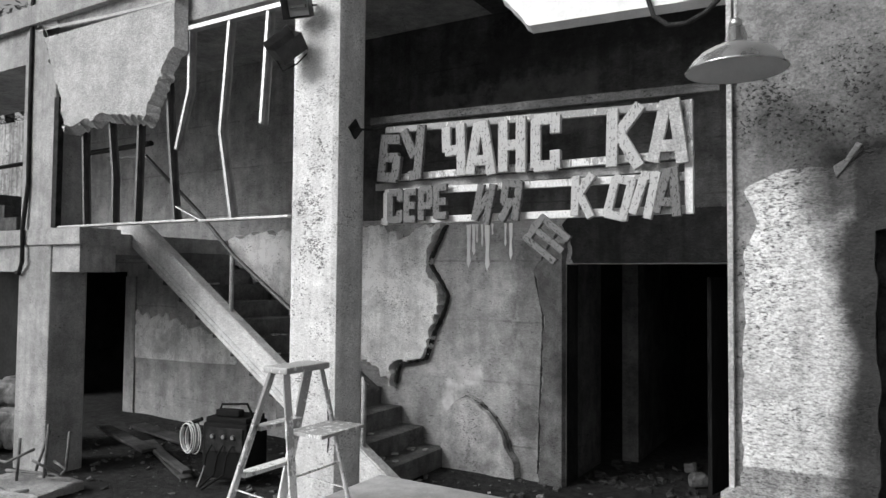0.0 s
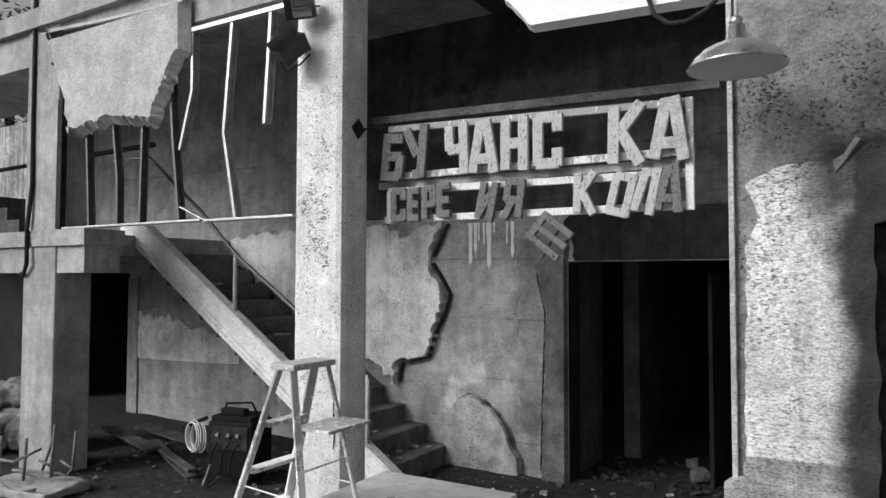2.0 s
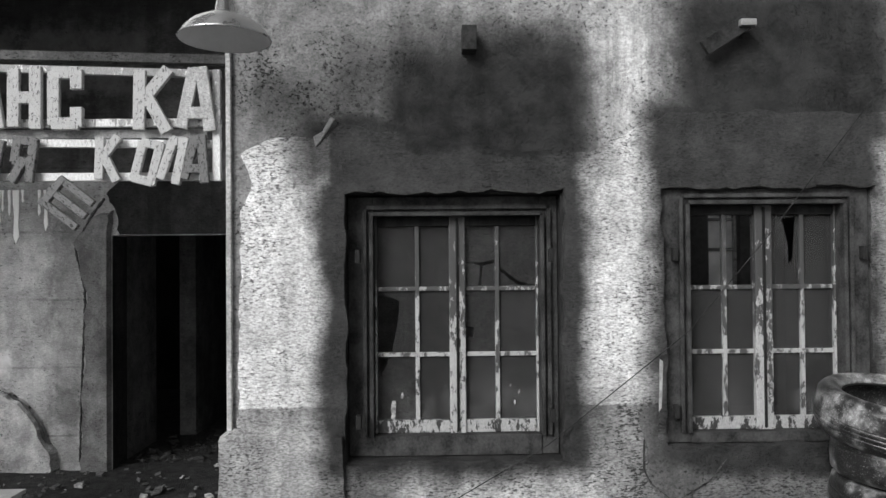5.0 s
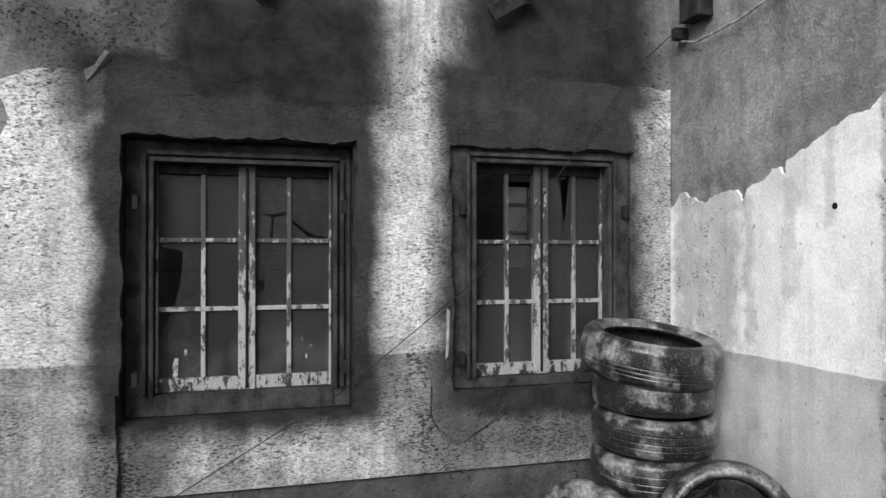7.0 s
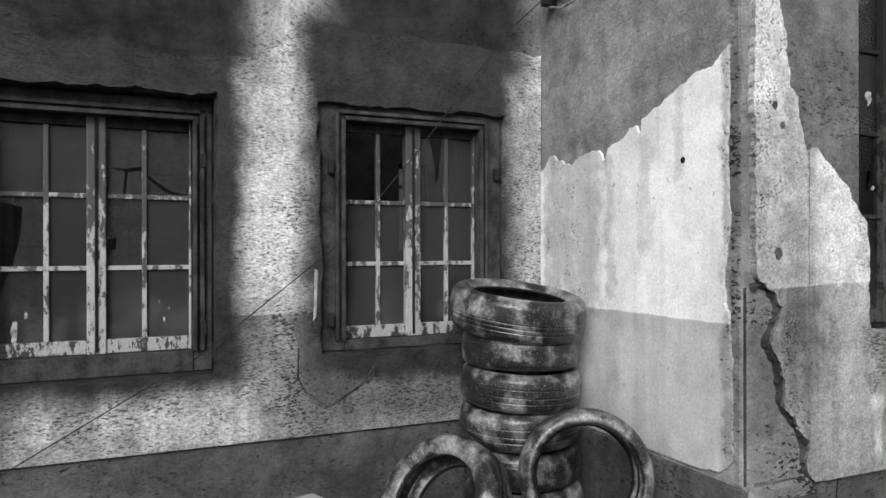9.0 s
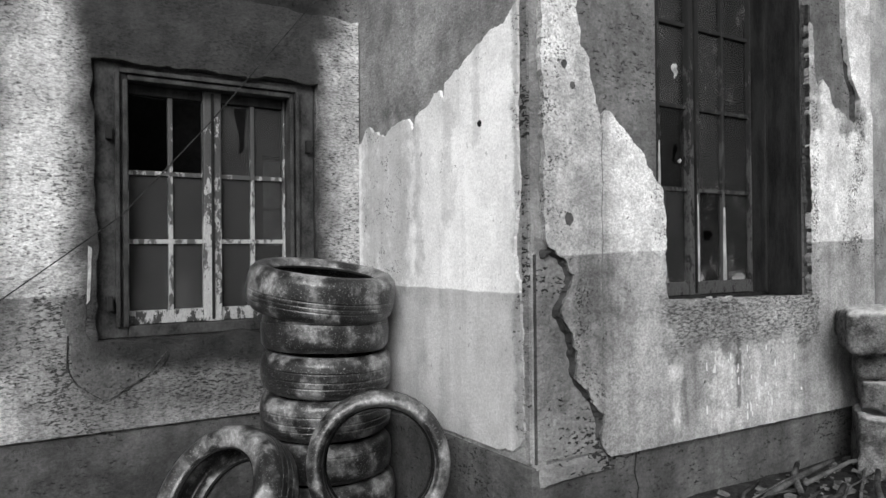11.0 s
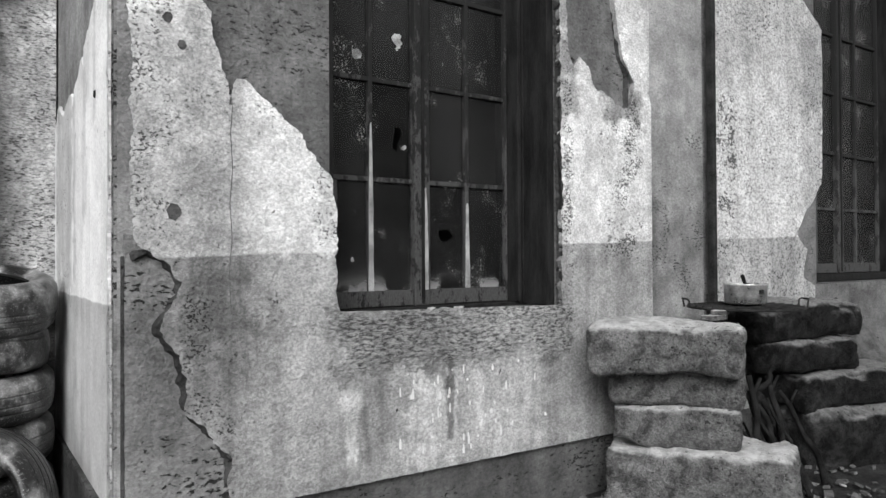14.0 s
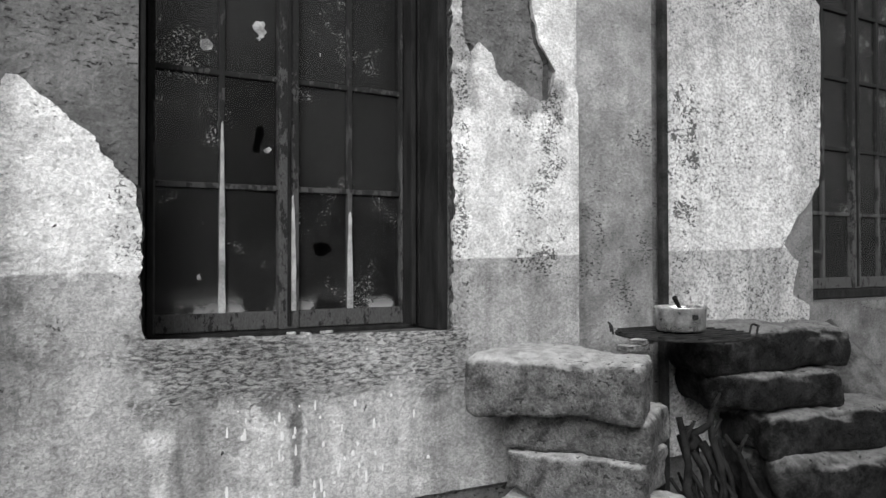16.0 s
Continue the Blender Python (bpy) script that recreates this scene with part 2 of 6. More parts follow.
M_SKIN_B = painted_plaster("smooth limewash over grey paint", 0.95, 0.44, 1.235, 0.0, False, 80, grit=0.05, drips=0.14, wear=0.05, cloud=0.35, relief=0.25, ax="Y",
                           marks=(("tint", 2.86, 1.8, 0.16, 0.5, 0.16, 0.62), ("pit", 2.86, 1.75, 0.16, 0.5, 0.16, 0.11), ("tint", 2.32, 1.74, 0.012, 0.22, 0.05, 0.78), ("tint", 2.56, 1.6, 0.01, 0.3, 0.04, 0.75), ("tint", 2.12, 2.0, 0.008, 0.2, 0.03, 0.8),
                                  ("pit", 1.86, 1.5, 0.025, 0.9, 0.03, 0.14), ("tint", 1.86, 1.5, 0.02, 0.9, 0.03, 0.6), ("to", 2.42, 1.0, 0.02, 0.12, 0.06, 0.62), ("to", 2.2, 0.98, 0.03, 0.1, 0.07, 0.6), ("to", 2.65, 1.05, 0.02, 0.1, 0.06, 0.58), ("to", 2.1, 0.82, 0.05, 0.05, 0.09, 0.58)))
M_SKIN_C = painted_plaster("flaking limewash over grey paint", 0.92, 0.38, 1.375, 0.06, False, 120, grit=0.26, wear=0.38, cloud=1.1, detail=5.0, drips=0.25, relief=0.7, slope=0.03, chew=(3.9, 1.10, 0.48, 0.06),
                           marks=(("pit", 2.85, 1.8, 0.03, 0.9, 0.07, 0.12), ("pit", 2.95, 2.12, 0.07, 0.3, 0.09, 0.07), ("pit", 2.93, 1.7, 0.10, 0.2, 0.10, 0.05), ("pit", 3.30, 1.68, 0.03, 0.04, 0.06, 0.11), ("pit", 3.2, 1.78, 0.04, 0.03, 0.05, 0.11), ("pit", 3.37, 1.5, 0.02, 0.16, 0.04, 0.16), ("pit", 3.18, 1.22, 0.16, 0.01, 0.04, 0.11),
                                  ("pit", 3.0, 1.0, 0.05, 0.30, 0.06, 0.12), ("pit", 2.98, 1.33, 0.06, 0.04, 0.06, 0.10), ("tint", 2.93, 1.55, 0.12, 0.40, 0.14, 0.66), ("tint", 3.05, 1.0, 0.10, 0.25, 0.14, 0.85), ("to", 3.26, 1.56, 0.08, 0.10, 0.10, 0.93), ("to", 3.79, 0.84, 0.05, 0.15, 0.09, 0.86), ("to", 3.455, 0.82, 0.015, 0.09, 0.035, 0.66),
                                  ("to", 4.05, 0.84, 0.10, 0.12, 0.16, 0.70), ("tint", 4.1, 1.04, 0.25, 0.002, 0.008, 0.78), ("tint", 4.15, 0.97, 0.2, 0.002, 0.006, 0.82), ("tint", 3.838, 0.94, 0.006, 0.20, 0.016, 0.42), ("tint", 3.78, 1.02, 0.03, 0.05, 0.06, 0.45), ("tint", 4.30, 1.02, 0.02, 0.04, 0.05, 0.55), ("tint", 3.50, 0.80, 0.008, 0.08, 0.02, 0.62),
                                  ("to", 4.50, 1.72, 0.06, 0.22, 0.06, 0.97), ("pit", 4.74, 1.72, 0.08, 0.34, 0.07, 0.145), ("tint", 4.74, 2.0, 0.10, 0.04, 0.07, 0.45), ("tint", 4.41, 2.25, 0.03, 0.3, 0.05, 0.5), ("pit", 4.41, 1.7, 0.012, 0.6, 0.03, 0.15), ("tint", 4.85, 2.3, 0.05, 0.2, 0.05, 0.75)))
M_SKIN_D = painted_plaster("pitted limewash over grey paint", 0.84, 0.42, 1.375, 0.155, False, 78, grit=0.34, detail=3.0, drips=0.2, slope=0.03, wear=0.12, cloud=0.6,
                           marks=(("pit", 5.48, 1.85, 0.05, 0.28, 0.05, 0.17), ("pit", 5.45, 1.5, 0.03, 0.1, 0.05, 0.12), ("tint", 5.8, 2.6, 0.5, 0.25, 0.35, 0.75), ("tint", 6.30, 2.1, 0.06, 0.4, 0.14, 0.72)))
M_CONC_B = rough_concrete("plain weathered concrete", 0.30, 0.05, 70)
M_PILASTER = rough_concrete("smooth cast concrete strip", 0.27, 0.05, 95, marks=(("pit", 5.1, 1.5, 0.2, 0.22, 0.12, 0.11), ("pit", 5.2, 1.9, 0.08, 0.05, 0.06, 0.12), ("tint", 5.1, 2.35, 0.2, 0.3, 0.2, 1.25), ("tint", 4.93, 1.1, 0.02, 0.5, 0.04, 0.7)))
M_CONC_C = rough_concrete("bare weathered concrete", 0.19, 0.13, 75)
M_CONC_D = rough_concrete("dark weathered plinth concrete", 0.11, 0.16, 70)
M_PITTED = rough_concrete("honeycombed concrete", 0.25, 0.235, 58, bump=1.0, hole_tone=0.08)
M_PILLAR = rough_concrete("pale pitted render", 0.80, 0.14, 80, streak=0.1, blotch=0.4, marks=(("pit", -3.42, 2.5, 0.07, 0.45, 0.1, 0.11), ("pit", -3.42, 1.2, 0.06, 0.15, 0.1, 0.06), ("tint", -3.3, 0.5, 0.2, 0.3, 0.3, 0.8)))
M_COLUMN = rough_concrete("grey column render", 0.40, 0.10, 80, blotch=0.6)
M_BACK = rough_concrete("stained grey wall", 0.44, 0.10, 56, 0.15, boards=0.62, blotch=0.7, marks=(("to", -3.45, 0.95, 0.10, 0.05, 0.14, 0.60), ("to", -3.66, 0.75, 0.02, 0.12, 0.10, 0.6), ("tint", -2.75, 1.4, 0.05, 0.9, 0.2, 0.6), ("tint", -2.9, 2.4, 0.5, 0.1, 0.3, 0.75), ("tint", -2.9, 0.3, 0.15, 0.3, 0.2, 0.7), ("tint", -3.0, 1.5, 0.03, 0.3, 0.1, 0.75)))
# near-black tone of the back wall above z 2.62
M_BACKDARK = rough_concrete("near-black wall", 0.085, 0.06, 40, 0.25, boards=0.5, marks=(("to", -3.0, 3.7, 0.9, 0.22, 0.12, 0.13), ("to", -2.0, 4.3, 1.2, 0.1, 0.15, 0.05)))
M_DOORDARK = rough_concrete("near-black plaster", 0.03, 0.08, 40, 0.3)
# near-black, so the shade of the unlit rooms sits in the wall colour
M_ROOM = plain("room wall with shade in its tone", 0.02, 0.95, 0, 0.4, 2.0, 0.1)
M_ROUGHPALE = rough_concrete("coarse pale plaster", 0.95, 0.12, 80, bump=1.0, blotch=0.7)
M_PATCH = rough_concrete("craggy grey patch plaster", 0.44, 0.15, 66, bump=1.0)
M_PEELED = rough_concrete("peeling streaked limewash", 0.34, 0.12, 20, 0.5)
M_SLAB = painted_plaster("broken pale plaster slab", 0.56, 0.56, -9, 0.06, False, 70, drips=0.1, wear=0.35, cloud=0.7)
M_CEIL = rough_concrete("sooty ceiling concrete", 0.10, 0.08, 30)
M_STAIR = rough_concrete("dusty stair concrete", 0.15, 0.10, 50)
M_STRING = rough_concrete("painted stringer", 0.70, 0.03, 50, 0.1, blotch=0.4)
M_CHIP = rough_concrete("chipped grey plaster base", 0.34, 0.17, 90, bump=1.0)
# dark tone for cracks and for shadow painted along overhanging plaster edges
M_CORESHADE = rough_concrete("dark plaster core and edge shadow", 0.07, 0.15, 50, bump=1.0)


def stone(name, dark, light, soot, paleness):
    """Split stone: pale dusty crust in blotches over a dark grainy body, with toplight painted on its top."""
    m, nt, bs = material(name, 0.92)
    co = coords(nt)
    big, mid, fine = noise_tex(nt, co, 5, 6, 0.68, 0.5), noise_tex(nt, co, 19, 6, 0.72), noise_tex(nt, co, 120, 5, 0.75)
    hole, knob = pits(nt, co, 70, 0.13, None, (0.8, 0.8, 1.1))
    crust = span(nt, calc(nt, "ADD", calc(nt, "MULTIPLY", big, 0.4), calc(nt, "MULTIPLY", mid, 0.6)), 0.36, 0.62)
    v = calc(nt, "MULTIPLY", blend(nt, crust, dark, light), span(nt, fine, 0.32, 0.68, 0.6, 1.35))
    v = calc(nt, "MULTIPLY", v, span(nt, noise_tex(nt, co, 3, 4, 0.6), 0.40, 0.62, 1.0, 1.0 - soot))
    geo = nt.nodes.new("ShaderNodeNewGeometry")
    # faces that point up turn paler: toplight put into the colour
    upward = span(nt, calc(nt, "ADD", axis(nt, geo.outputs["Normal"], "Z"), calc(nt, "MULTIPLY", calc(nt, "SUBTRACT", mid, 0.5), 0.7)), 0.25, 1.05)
    v = blend(nt, calc(nt, "MULTIPLY", upward, 0.8), v, calc(nt, "MULTIPLY", span(nt, mid, 0.35, 0.65, 0.7, 1.15), paleness))
    v = blend(nt, calc(nt, "MULTIPLY", hole, 0.8), v, dark * 0.5)
    finish(nt, bs, v, calc(nt, "SUBTRACT", calc(nt, "ADD", calc(nt, "MULTIPLY", mid, 1.2), calc(nt, "MULTIPLY", fine, 0.7)), calc(nt, "MULTIPLY", hole, 0.5)), 1.0, 0.014)
    return m


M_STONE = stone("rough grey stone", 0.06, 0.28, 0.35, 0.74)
# darker copy for the second stack: soot and its shade share one tone
M_STONEDARK = stone("sooty fireside stone with shade in its tone", 0.006, 0.05, 0.6, 0.30)


def earth():
    """Dark earth along the walls; the unseen yard is made pale to bounce light upwards."""
    m, nt, bs = material("littered earth", 0.97)
    co = coords(nt)
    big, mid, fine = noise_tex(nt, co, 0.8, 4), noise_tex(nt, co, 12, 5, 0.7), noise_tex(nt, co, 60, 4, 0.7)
    # yard mask: paler away from the walls, added as a bounce for the recess
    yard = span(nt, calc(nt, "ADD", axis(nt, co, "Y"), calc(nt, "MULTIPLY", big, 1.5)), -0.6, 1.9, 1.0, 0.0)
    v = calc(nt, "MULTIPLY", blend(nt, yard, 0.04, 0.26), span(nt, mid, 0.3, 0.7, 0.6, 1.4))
    v = calc(nt, "MULTIPLY", v, span(nt, fine, 0.3, 0.7, 0.7, 1.3))
    finish(nt, bs, v, calc(nt, "ADD", mid, fine), 1.0, 0.02)
    return m


M_GROUND = earth()
M_SOOTWOOD = plain("sooty grey window wood", 0.042, 0.88, 0, 0.5, 9, 0.5, (1.3, 1.3, 1.0))
M_WOOD = plain("dark weathered wood", 0.016, 0.88, 0, 0.5, 6, 0.5, (4, 4, 0.8))
M_WOODGREY = plain("grey weathered wood", 0.07, 0.85, 0, 0.45, 5, 0.5, (1, 1, 5))
M_STEEL = plain("galvanised sheet steel", 0.40, 0.4, 0.5, 0.2, 8, 0.1)
M_DARKSTEEL = plain("dark rusty steel", 0.028, 0.86, 0.0, 0.5, 12, 0.3)
M_PANMETAL = plain("dented pan aluminium", 0.62, 0.34, 0.8, 0.4, 20, 0.2)
M_HOUSING = plain("grey painted lamp housing", 0.10, 0.5, 0.2, 0.25, 12, 0.1)
M_WHITE = plain("chipped white enamel", 0.70, 0.5, 0, 0.10, 6, 0.1)
M_BOXPAINT = plain("dusty white paint", 0.44, 0.88, 0, 0.15, 6, 0.1)
M_BLACK = plain("black plastic", 0.012, 0.86, 0, 0.3, 10, 0.1)
M_CABLE = plain("white rubber cable", 0.6, 0.5, 0, 0.1, 10, 0.1)
M_LAMP = plain("brushed aluminium shade", 0.45, 0.3, 0.85, 0.12, 10, 0.05)
M_LAMPIN = plain("white lamp enamel", 0.75, 0.5, 0, 0.05, 10, 0.05)
M_BARK = plain("dry bark", 0.075, 0.9, 0, 0.5, 14, 0.6)
M_DARKBARK = plain("sooty bark", 0.014, 0.88, 0, 0.6, 18, 0.8)
M_LEAF = plain("grey-green leaf", 0.10, 0.7, 0, 0.4, 5, 0.1)
M_SACK = plain("dusty sackcloth", 0.17, 0.95, 0, 0.35, 7, 0.6)
M_PAPER = plain("scrap paper and plaster crumbs", 0.36, 0.9, 0, 0.5, 22, 0.2)
M_STREAK = plain("dulled runs of paint", 0.30, 0.6, 0, 0.4, 16, 0.2)
M_DRIP = plain("runs of white paint", 0.74, 0.5, 0, 0.05, 10, 0.05)


def chipped(name, paint, under, low, high, cover=0.5, scale=26.0, rough=0.6, metal=0.0):
    """Paint worn off in flakes; more of it is left low on the thing than high up."""
    m, nt, bs = material(name, rough, metal)
    co = coords(nt, (1, 1, 0.45))
    n, f = noise_tex(nt, co, scale, 5, 0.7), noise_tex(nt, co, scale * 8, 4, 0.6)
    z = span(nt, axis(nt, coords(nt), "Z"), low, high, 0.16, -0.12)
    keep = span(nt, calc(nt, "ADD", n, z), 0.56 - 0.12 * (cover - 0.5), 0.62 - 0.12 * (cover - 0.5))
    v = calc(nt, "MULTIPLY", blend(nt, keep, under, paint), span(nt, f, 0.3, 0.7, 0.8, 1.15))
    finish(nt, bs, v, calc(nt, "ADD", keep, f), 0.5, 0.003)
    return m


M_WOODPALE = chipped("chipped white paint on wood", 0.36, 0.05, 1.1, 2.4, 0.55)
M_RAIL = chipped("grimy worn rail paint", 0.34, 0.03, 1.0, 2.3, 0.2)
M_BARDARK = chipped("dark weathered bars", 0.065, 0.022, 1.2, 3.0, 0.5, rough=0.86)
M_ALU = chipped("paint-spattered aluminium", 0.85, 0.40, 0.4, 1.5, 1.1, 22, 0.5, 0.0)
M_LETTER = chipped("flaking letter paint", 0.46, 0.13, 2.2, 3.6, 0.6, 85, 0.88)
M_LETTERDARK = chipped("dark flaking letter paint", 0.17, 0.05, 2.2, 3.6, 0.5, 75, 0.88)
M_LATH = chipped("chalky white sign lath", 0.66, 0.30, 2.3, 3.2, 1.3, 20, 0.8)


def rubber():
    m, nt, bs = material("dusty worn tyre rubber", 0.5)
    co = coords(nt)
    big, fine = noise_tex(nt, co, 7, 5, 0.6), noise_tex(nt, co, 60, 5, 0.65)
    speck = span(nt, noise_tex(nt, co, 130, 4, 0.7), 0.56, 0.66)
    paleness = calc(nt, "ADD", calc(nt, "MULTIPLY", span(nt, big, 0.46, 0.66), 0.65), calc(nt, "MULTIPLY", speck, 0.4))
    v = calc(nt, "MULTIPLY", blend(nt, paleness, 0.014, 0.38), span(nt, fine, 0.3, 0.7, 0.6, 1.35))
    finish(nt, bs, v, fine, 0.35, 0.004)
    sock(nt, bs.inputs["Roughness"], blend(nt, paleness, 0.28, 0.6))
    return m


M_RUBBER = rubber()


# ---- mesh helpers ----
def part(name, bm, mat, parent=None, label="", smooth=False):
    me = bpy.data.meshes.new(name)
    bmesh.ops.recalc_face_normals(bm, faces=bm.faces)
    if smooth:
        for f in bm.faces:
            f.smooth = True
    bm.to_mesh(me)
    bm.free()
    me.materials.append(mat)
    ob = new(name, me)
    ob.parent = parent
    if label:
        ob["label"] = label
    return ob


def thing(name, label, category, at=(0, 0, 0), turn=0.0, group="", kind=""):
    ob = new(name)
    ob.matrix_world = pose(at[0], at[1], at[2], 0, 0, turn)
    return tagged(ob, label, category, group, kind)


def box(x0, x1, y0, y1, z0, z1, bevel=0.0, bm=None, m=None, seg=2):
    out = bm or bmesh.new()
    b = bmesh.new() if (bevel or m) else out
    mat = Matrix.LocRotScale(((x0 + x1) / 2, (y0 + y1) / 2, (z0 + z1) / 2), None, (abs(x1 - x0), abs(y1 - y0), abs(z1 - z0)))
    bmesh.ops.create_cube(b, size=1, matrix=mat)
    if bevel:
        bmesh.ops.bevel(b, geom=b.edges[:], offset=bevel, segments=seg, affect="EDGES", profile=0.6)
    if b is not out:
        if m:
            bmesh.ops.transform(b, matrix=m, verts=b.verts)
        join(out, b)
    return out


def join(out, b):
    me = bpy.data.meshes.new("tmp")
    b.to_mesh(me)
    b.free()
    out.from_mesh(me)
    bpy.data.meshes.remove(me)


def tube(points, radius, bm=None, sides=8, cap=True):
    """A round bar or cable along points; radius: one, or one for each point."""
    bm = bm or bmesh.new()
    pts = [Vector(p) for p in points]
    rad = radius if isinstance(radius, (list, tuple)) else [radius] * len(pts)
    rings, up = [], Vector((0.31, 0.2, 0.93)).normalized()
    for i, p in enumerate(pts):
        d = (pts[min(i + 1, len(pts) - 1)] - pts[max(i - 1, 0)]).normalized()
        a = d.cross(up)
        if a.length < 1e-3:
            a = d.cross(Vector((1, 0, 0)))
        a.normalize()
        up = a.cross(d).normalized()
        rings.append([bm.verts.new(p + rad[i] * (a * math.cos(t) + up * math.sin(t))) for t in (2 * math.pi * k / sides for k in range(sides))])
    for r, s in zip(rings, rings[1:]):
        for k in range(sides):
            bm.faces.new((r[k], r[(k + 1) % sides], s[(k + 1) % sides], s[k]))
    if cap:
        bm.faces.new(rings[0][::-1])
        bm.faces.new(rings[-1])
    return bm


def lathe(profile, sides=32, bm=None, closed=False):
    """Turn (radius, z) pairs round the z axis."""
    bm = bm or bmesh.new()
    rings = [[bm.verts.new((r * math.cos(2 * math.pi * k / sides), r * math.sin(2 * math.pi * k / sides), z)) for k in range(sides)] for r, z in profile]
    pairs = list(zip(rings, rings[1:])) + ([(rings[-1], rings[0])] if closed else [])
    for r, s in pairs:
        for k in range(sides):
            bm.faces.new((r[k], r[(k + 1) % sides], s[(k + 1) % sides], s[k]))
    return bm


def ragged(loop, amp, step, seed, straight=(), curve=0.0, freq=9.0):
    """A closed outline with broken, uneven edges; legs named in straight stay clean."""
    out = []
    for i, (a, b) in enumerate(zip(loop, loop[1:] + loop[:1])):
        a, b = Vector(a), Vector(b)
        n = max(1, int((b - a).length / step))
        side = Vector((-(b - a).y, (b - a).x)).normalized()
        for k in range(n):
            t = k / n
            p = a.lerp(b, t)
            if curve and i not in straight:
                o, e = loop[i - 1], loop[(i + 2) % len(loop)]
                q = 0.5 * (2 * a + (b - o) * t + (2 * o - 5 * a + 4 * b - e) * t * t + (3 * a - o - 3 * b + e) * t ** 3)
                p = p.lerp(q, curve)
            if i not in straight and not (k == 0 and (i - 1) % len(loop) in straight):
                q = Vector((p.x * freq, p.y * freq, seed))
                w = noise.noise(q) * 1.4 + noise.noise(q * 3.3) * 0.8 + noise.noise(q * 9) * 0.4
                p = p + side * amp * w
            elif k:
                p = p + side * 0.002 * noise.noise(Vector((p.x * 20, p.y * 20, seed)))
            out.append(p)
    return out


def plate(loops, place, thick, bm=None, chamfer=0.5):
    """A slab with an outline and holes: place(u, v, d) gives the point, d = depth towards the viewer. The first loop is the outer one."""
    bm = bm or bmesh.new()
    edges = []
    for n, loop in enumerate(loops):
        area = sum(a.x * b.y - b.x * a.y for a, b in zip(loop, loop[1:] + loop[:1]))
        if (area > 0) == (n > 0):
            loop = loop[::-1]
        cnt = len(loop)
        base = [bm.verts.new(place(p.x, p.y, 0)) for p in loop]
        front = []
        for k, p in enumerate(loop):
            t = loop[(k + 1) % cnt] - loop[k - 1]
            inn = Vector((-t.y, t.x)).normalized() * thick * chamfer
            front.append(bm.verts.new(place(p.x + inn.x, p.y + inn.y, thick)))
        for k in range(cnt):
            bm.faces.new((base[k], base[(k + 1) % cnt], front[(k + 1) % cnt], front[k]))
        edges += [bm.edges.get((front[k], front[(k + 1) % cnt])) for k in range(cnt)]
    bmesh.ops.triangle_fill(bm, use_beauty=True, use_dissolve=False, edges=edges)
    return bm


def wall_boxes(a0, a1, z0, z1, openings, make):
    """The solid pieces of a wall with rectangular openings (a0, a1, z0, z1); make(a0, a1, z0, z1) adds one."""
    cuts = sorted({a0, a1, *(o[0] for o in openings), *(o[1] for o in openings)})
    for l, r in zip(cuts, cuts[1:]):
        z = z0
        for o in sorted((o for o in openings if o[0] <= l and o[1] >= r), key=lambda o: o[2]):
            if o[2] > z:
                make(l, r, z, o[2])
            z = o[3]
        if z < z1:
            make(l, r, z, z1)


def wall_x(name, label, x0, x1, y0, y1, z0, z1, openings, mat):
    bm = bmesh.new()
    wall_boxes(x0, x1, z0, z1, openings, lambda a, b, c, d: box(a, b, y0, y1, c, d, bm=bm))
    return tagged(part(name, bm, mat), label, "wall", kind="structure")


def wall_y(name, label, y0, y1, x0, x1, z0, z1, openings, mat):
    bm = bmesh.new()
    wall_boxes(y0, y1, z0, z1, openings, lambda a, b, c, d: box(x0, x1, a, b, c, d, bm=bm))
    return tagged(part(name, bm, mat), label, "wall", kind="structure")


V = lambda pts: [Vector(p) for p in pts]


# ---- ground ----
def ground_z(x, y):
    rise = max(0.0, min(1.0, (x - 1.2) / 2.4))
    rise = rise * rise * (3 - 2 * rise)
    near = max(0.0, min(1.0, (3.6 - y) / 1.2))
    return 0.42 * rise * near * near * (3 - 2 * near)


def build_ground():
    bm = bmesh.new()
    xs = [-400, -150, -60, -30, -18] + [-12 + 0.12 * k for k in range(184)] + [13, 18, 30, 60, 150, 400]
    ys = [-400, -150, -60, -30, -14, -8, -5] + [-3 + 0.12 * k for k in range(100)] + [10, 14, 25, 60, 150, 400]
    rows = []
    for y in ys:
        row = []
        for x in xs:
            near = -12 <= x <= 10.1 and -3 <= y <= 9
            w = 0.022 * noise.noise(Vector((x * 1.3, y * 1.3, 0))) + 0.012 * noise.noise(Vector((x * 5, y * 5, 3))) if near else 0
            row.append(bm.verts.new((x, y, ground_z(x, y) + w - 0.02)))
        rows.append(row)
    for r, s in zip(rows, rows[1:]):
        for k in range(len(r) - 1):
            bm.faces.new((r[k], r[k + 1], s[k + 1], s[k]))
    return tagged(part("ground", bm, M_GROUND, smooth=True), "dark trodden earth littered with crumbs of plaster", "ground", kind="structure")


build_ground()

# ---- walls ----
W1, W2 = (0.155, 1.13, 0.97, 2.17), (1.586, 2.55, 1.03, 2.19)
WC, WD = (3.40, 4.385, 1.16, 3.4), (6.36, 7.7, 1.2, 3.4)
FRONT_A, FRONT_C, FACE_B = 3.17, 1.82, 2.78
wall_a = wall_x("wall_windows", "rough concrete wall blackened by soot round two windows", -0.36, FACE_B, FRONT_A, 3.47, -0.1, 5.2, [W1, W2], M_CONC_A)
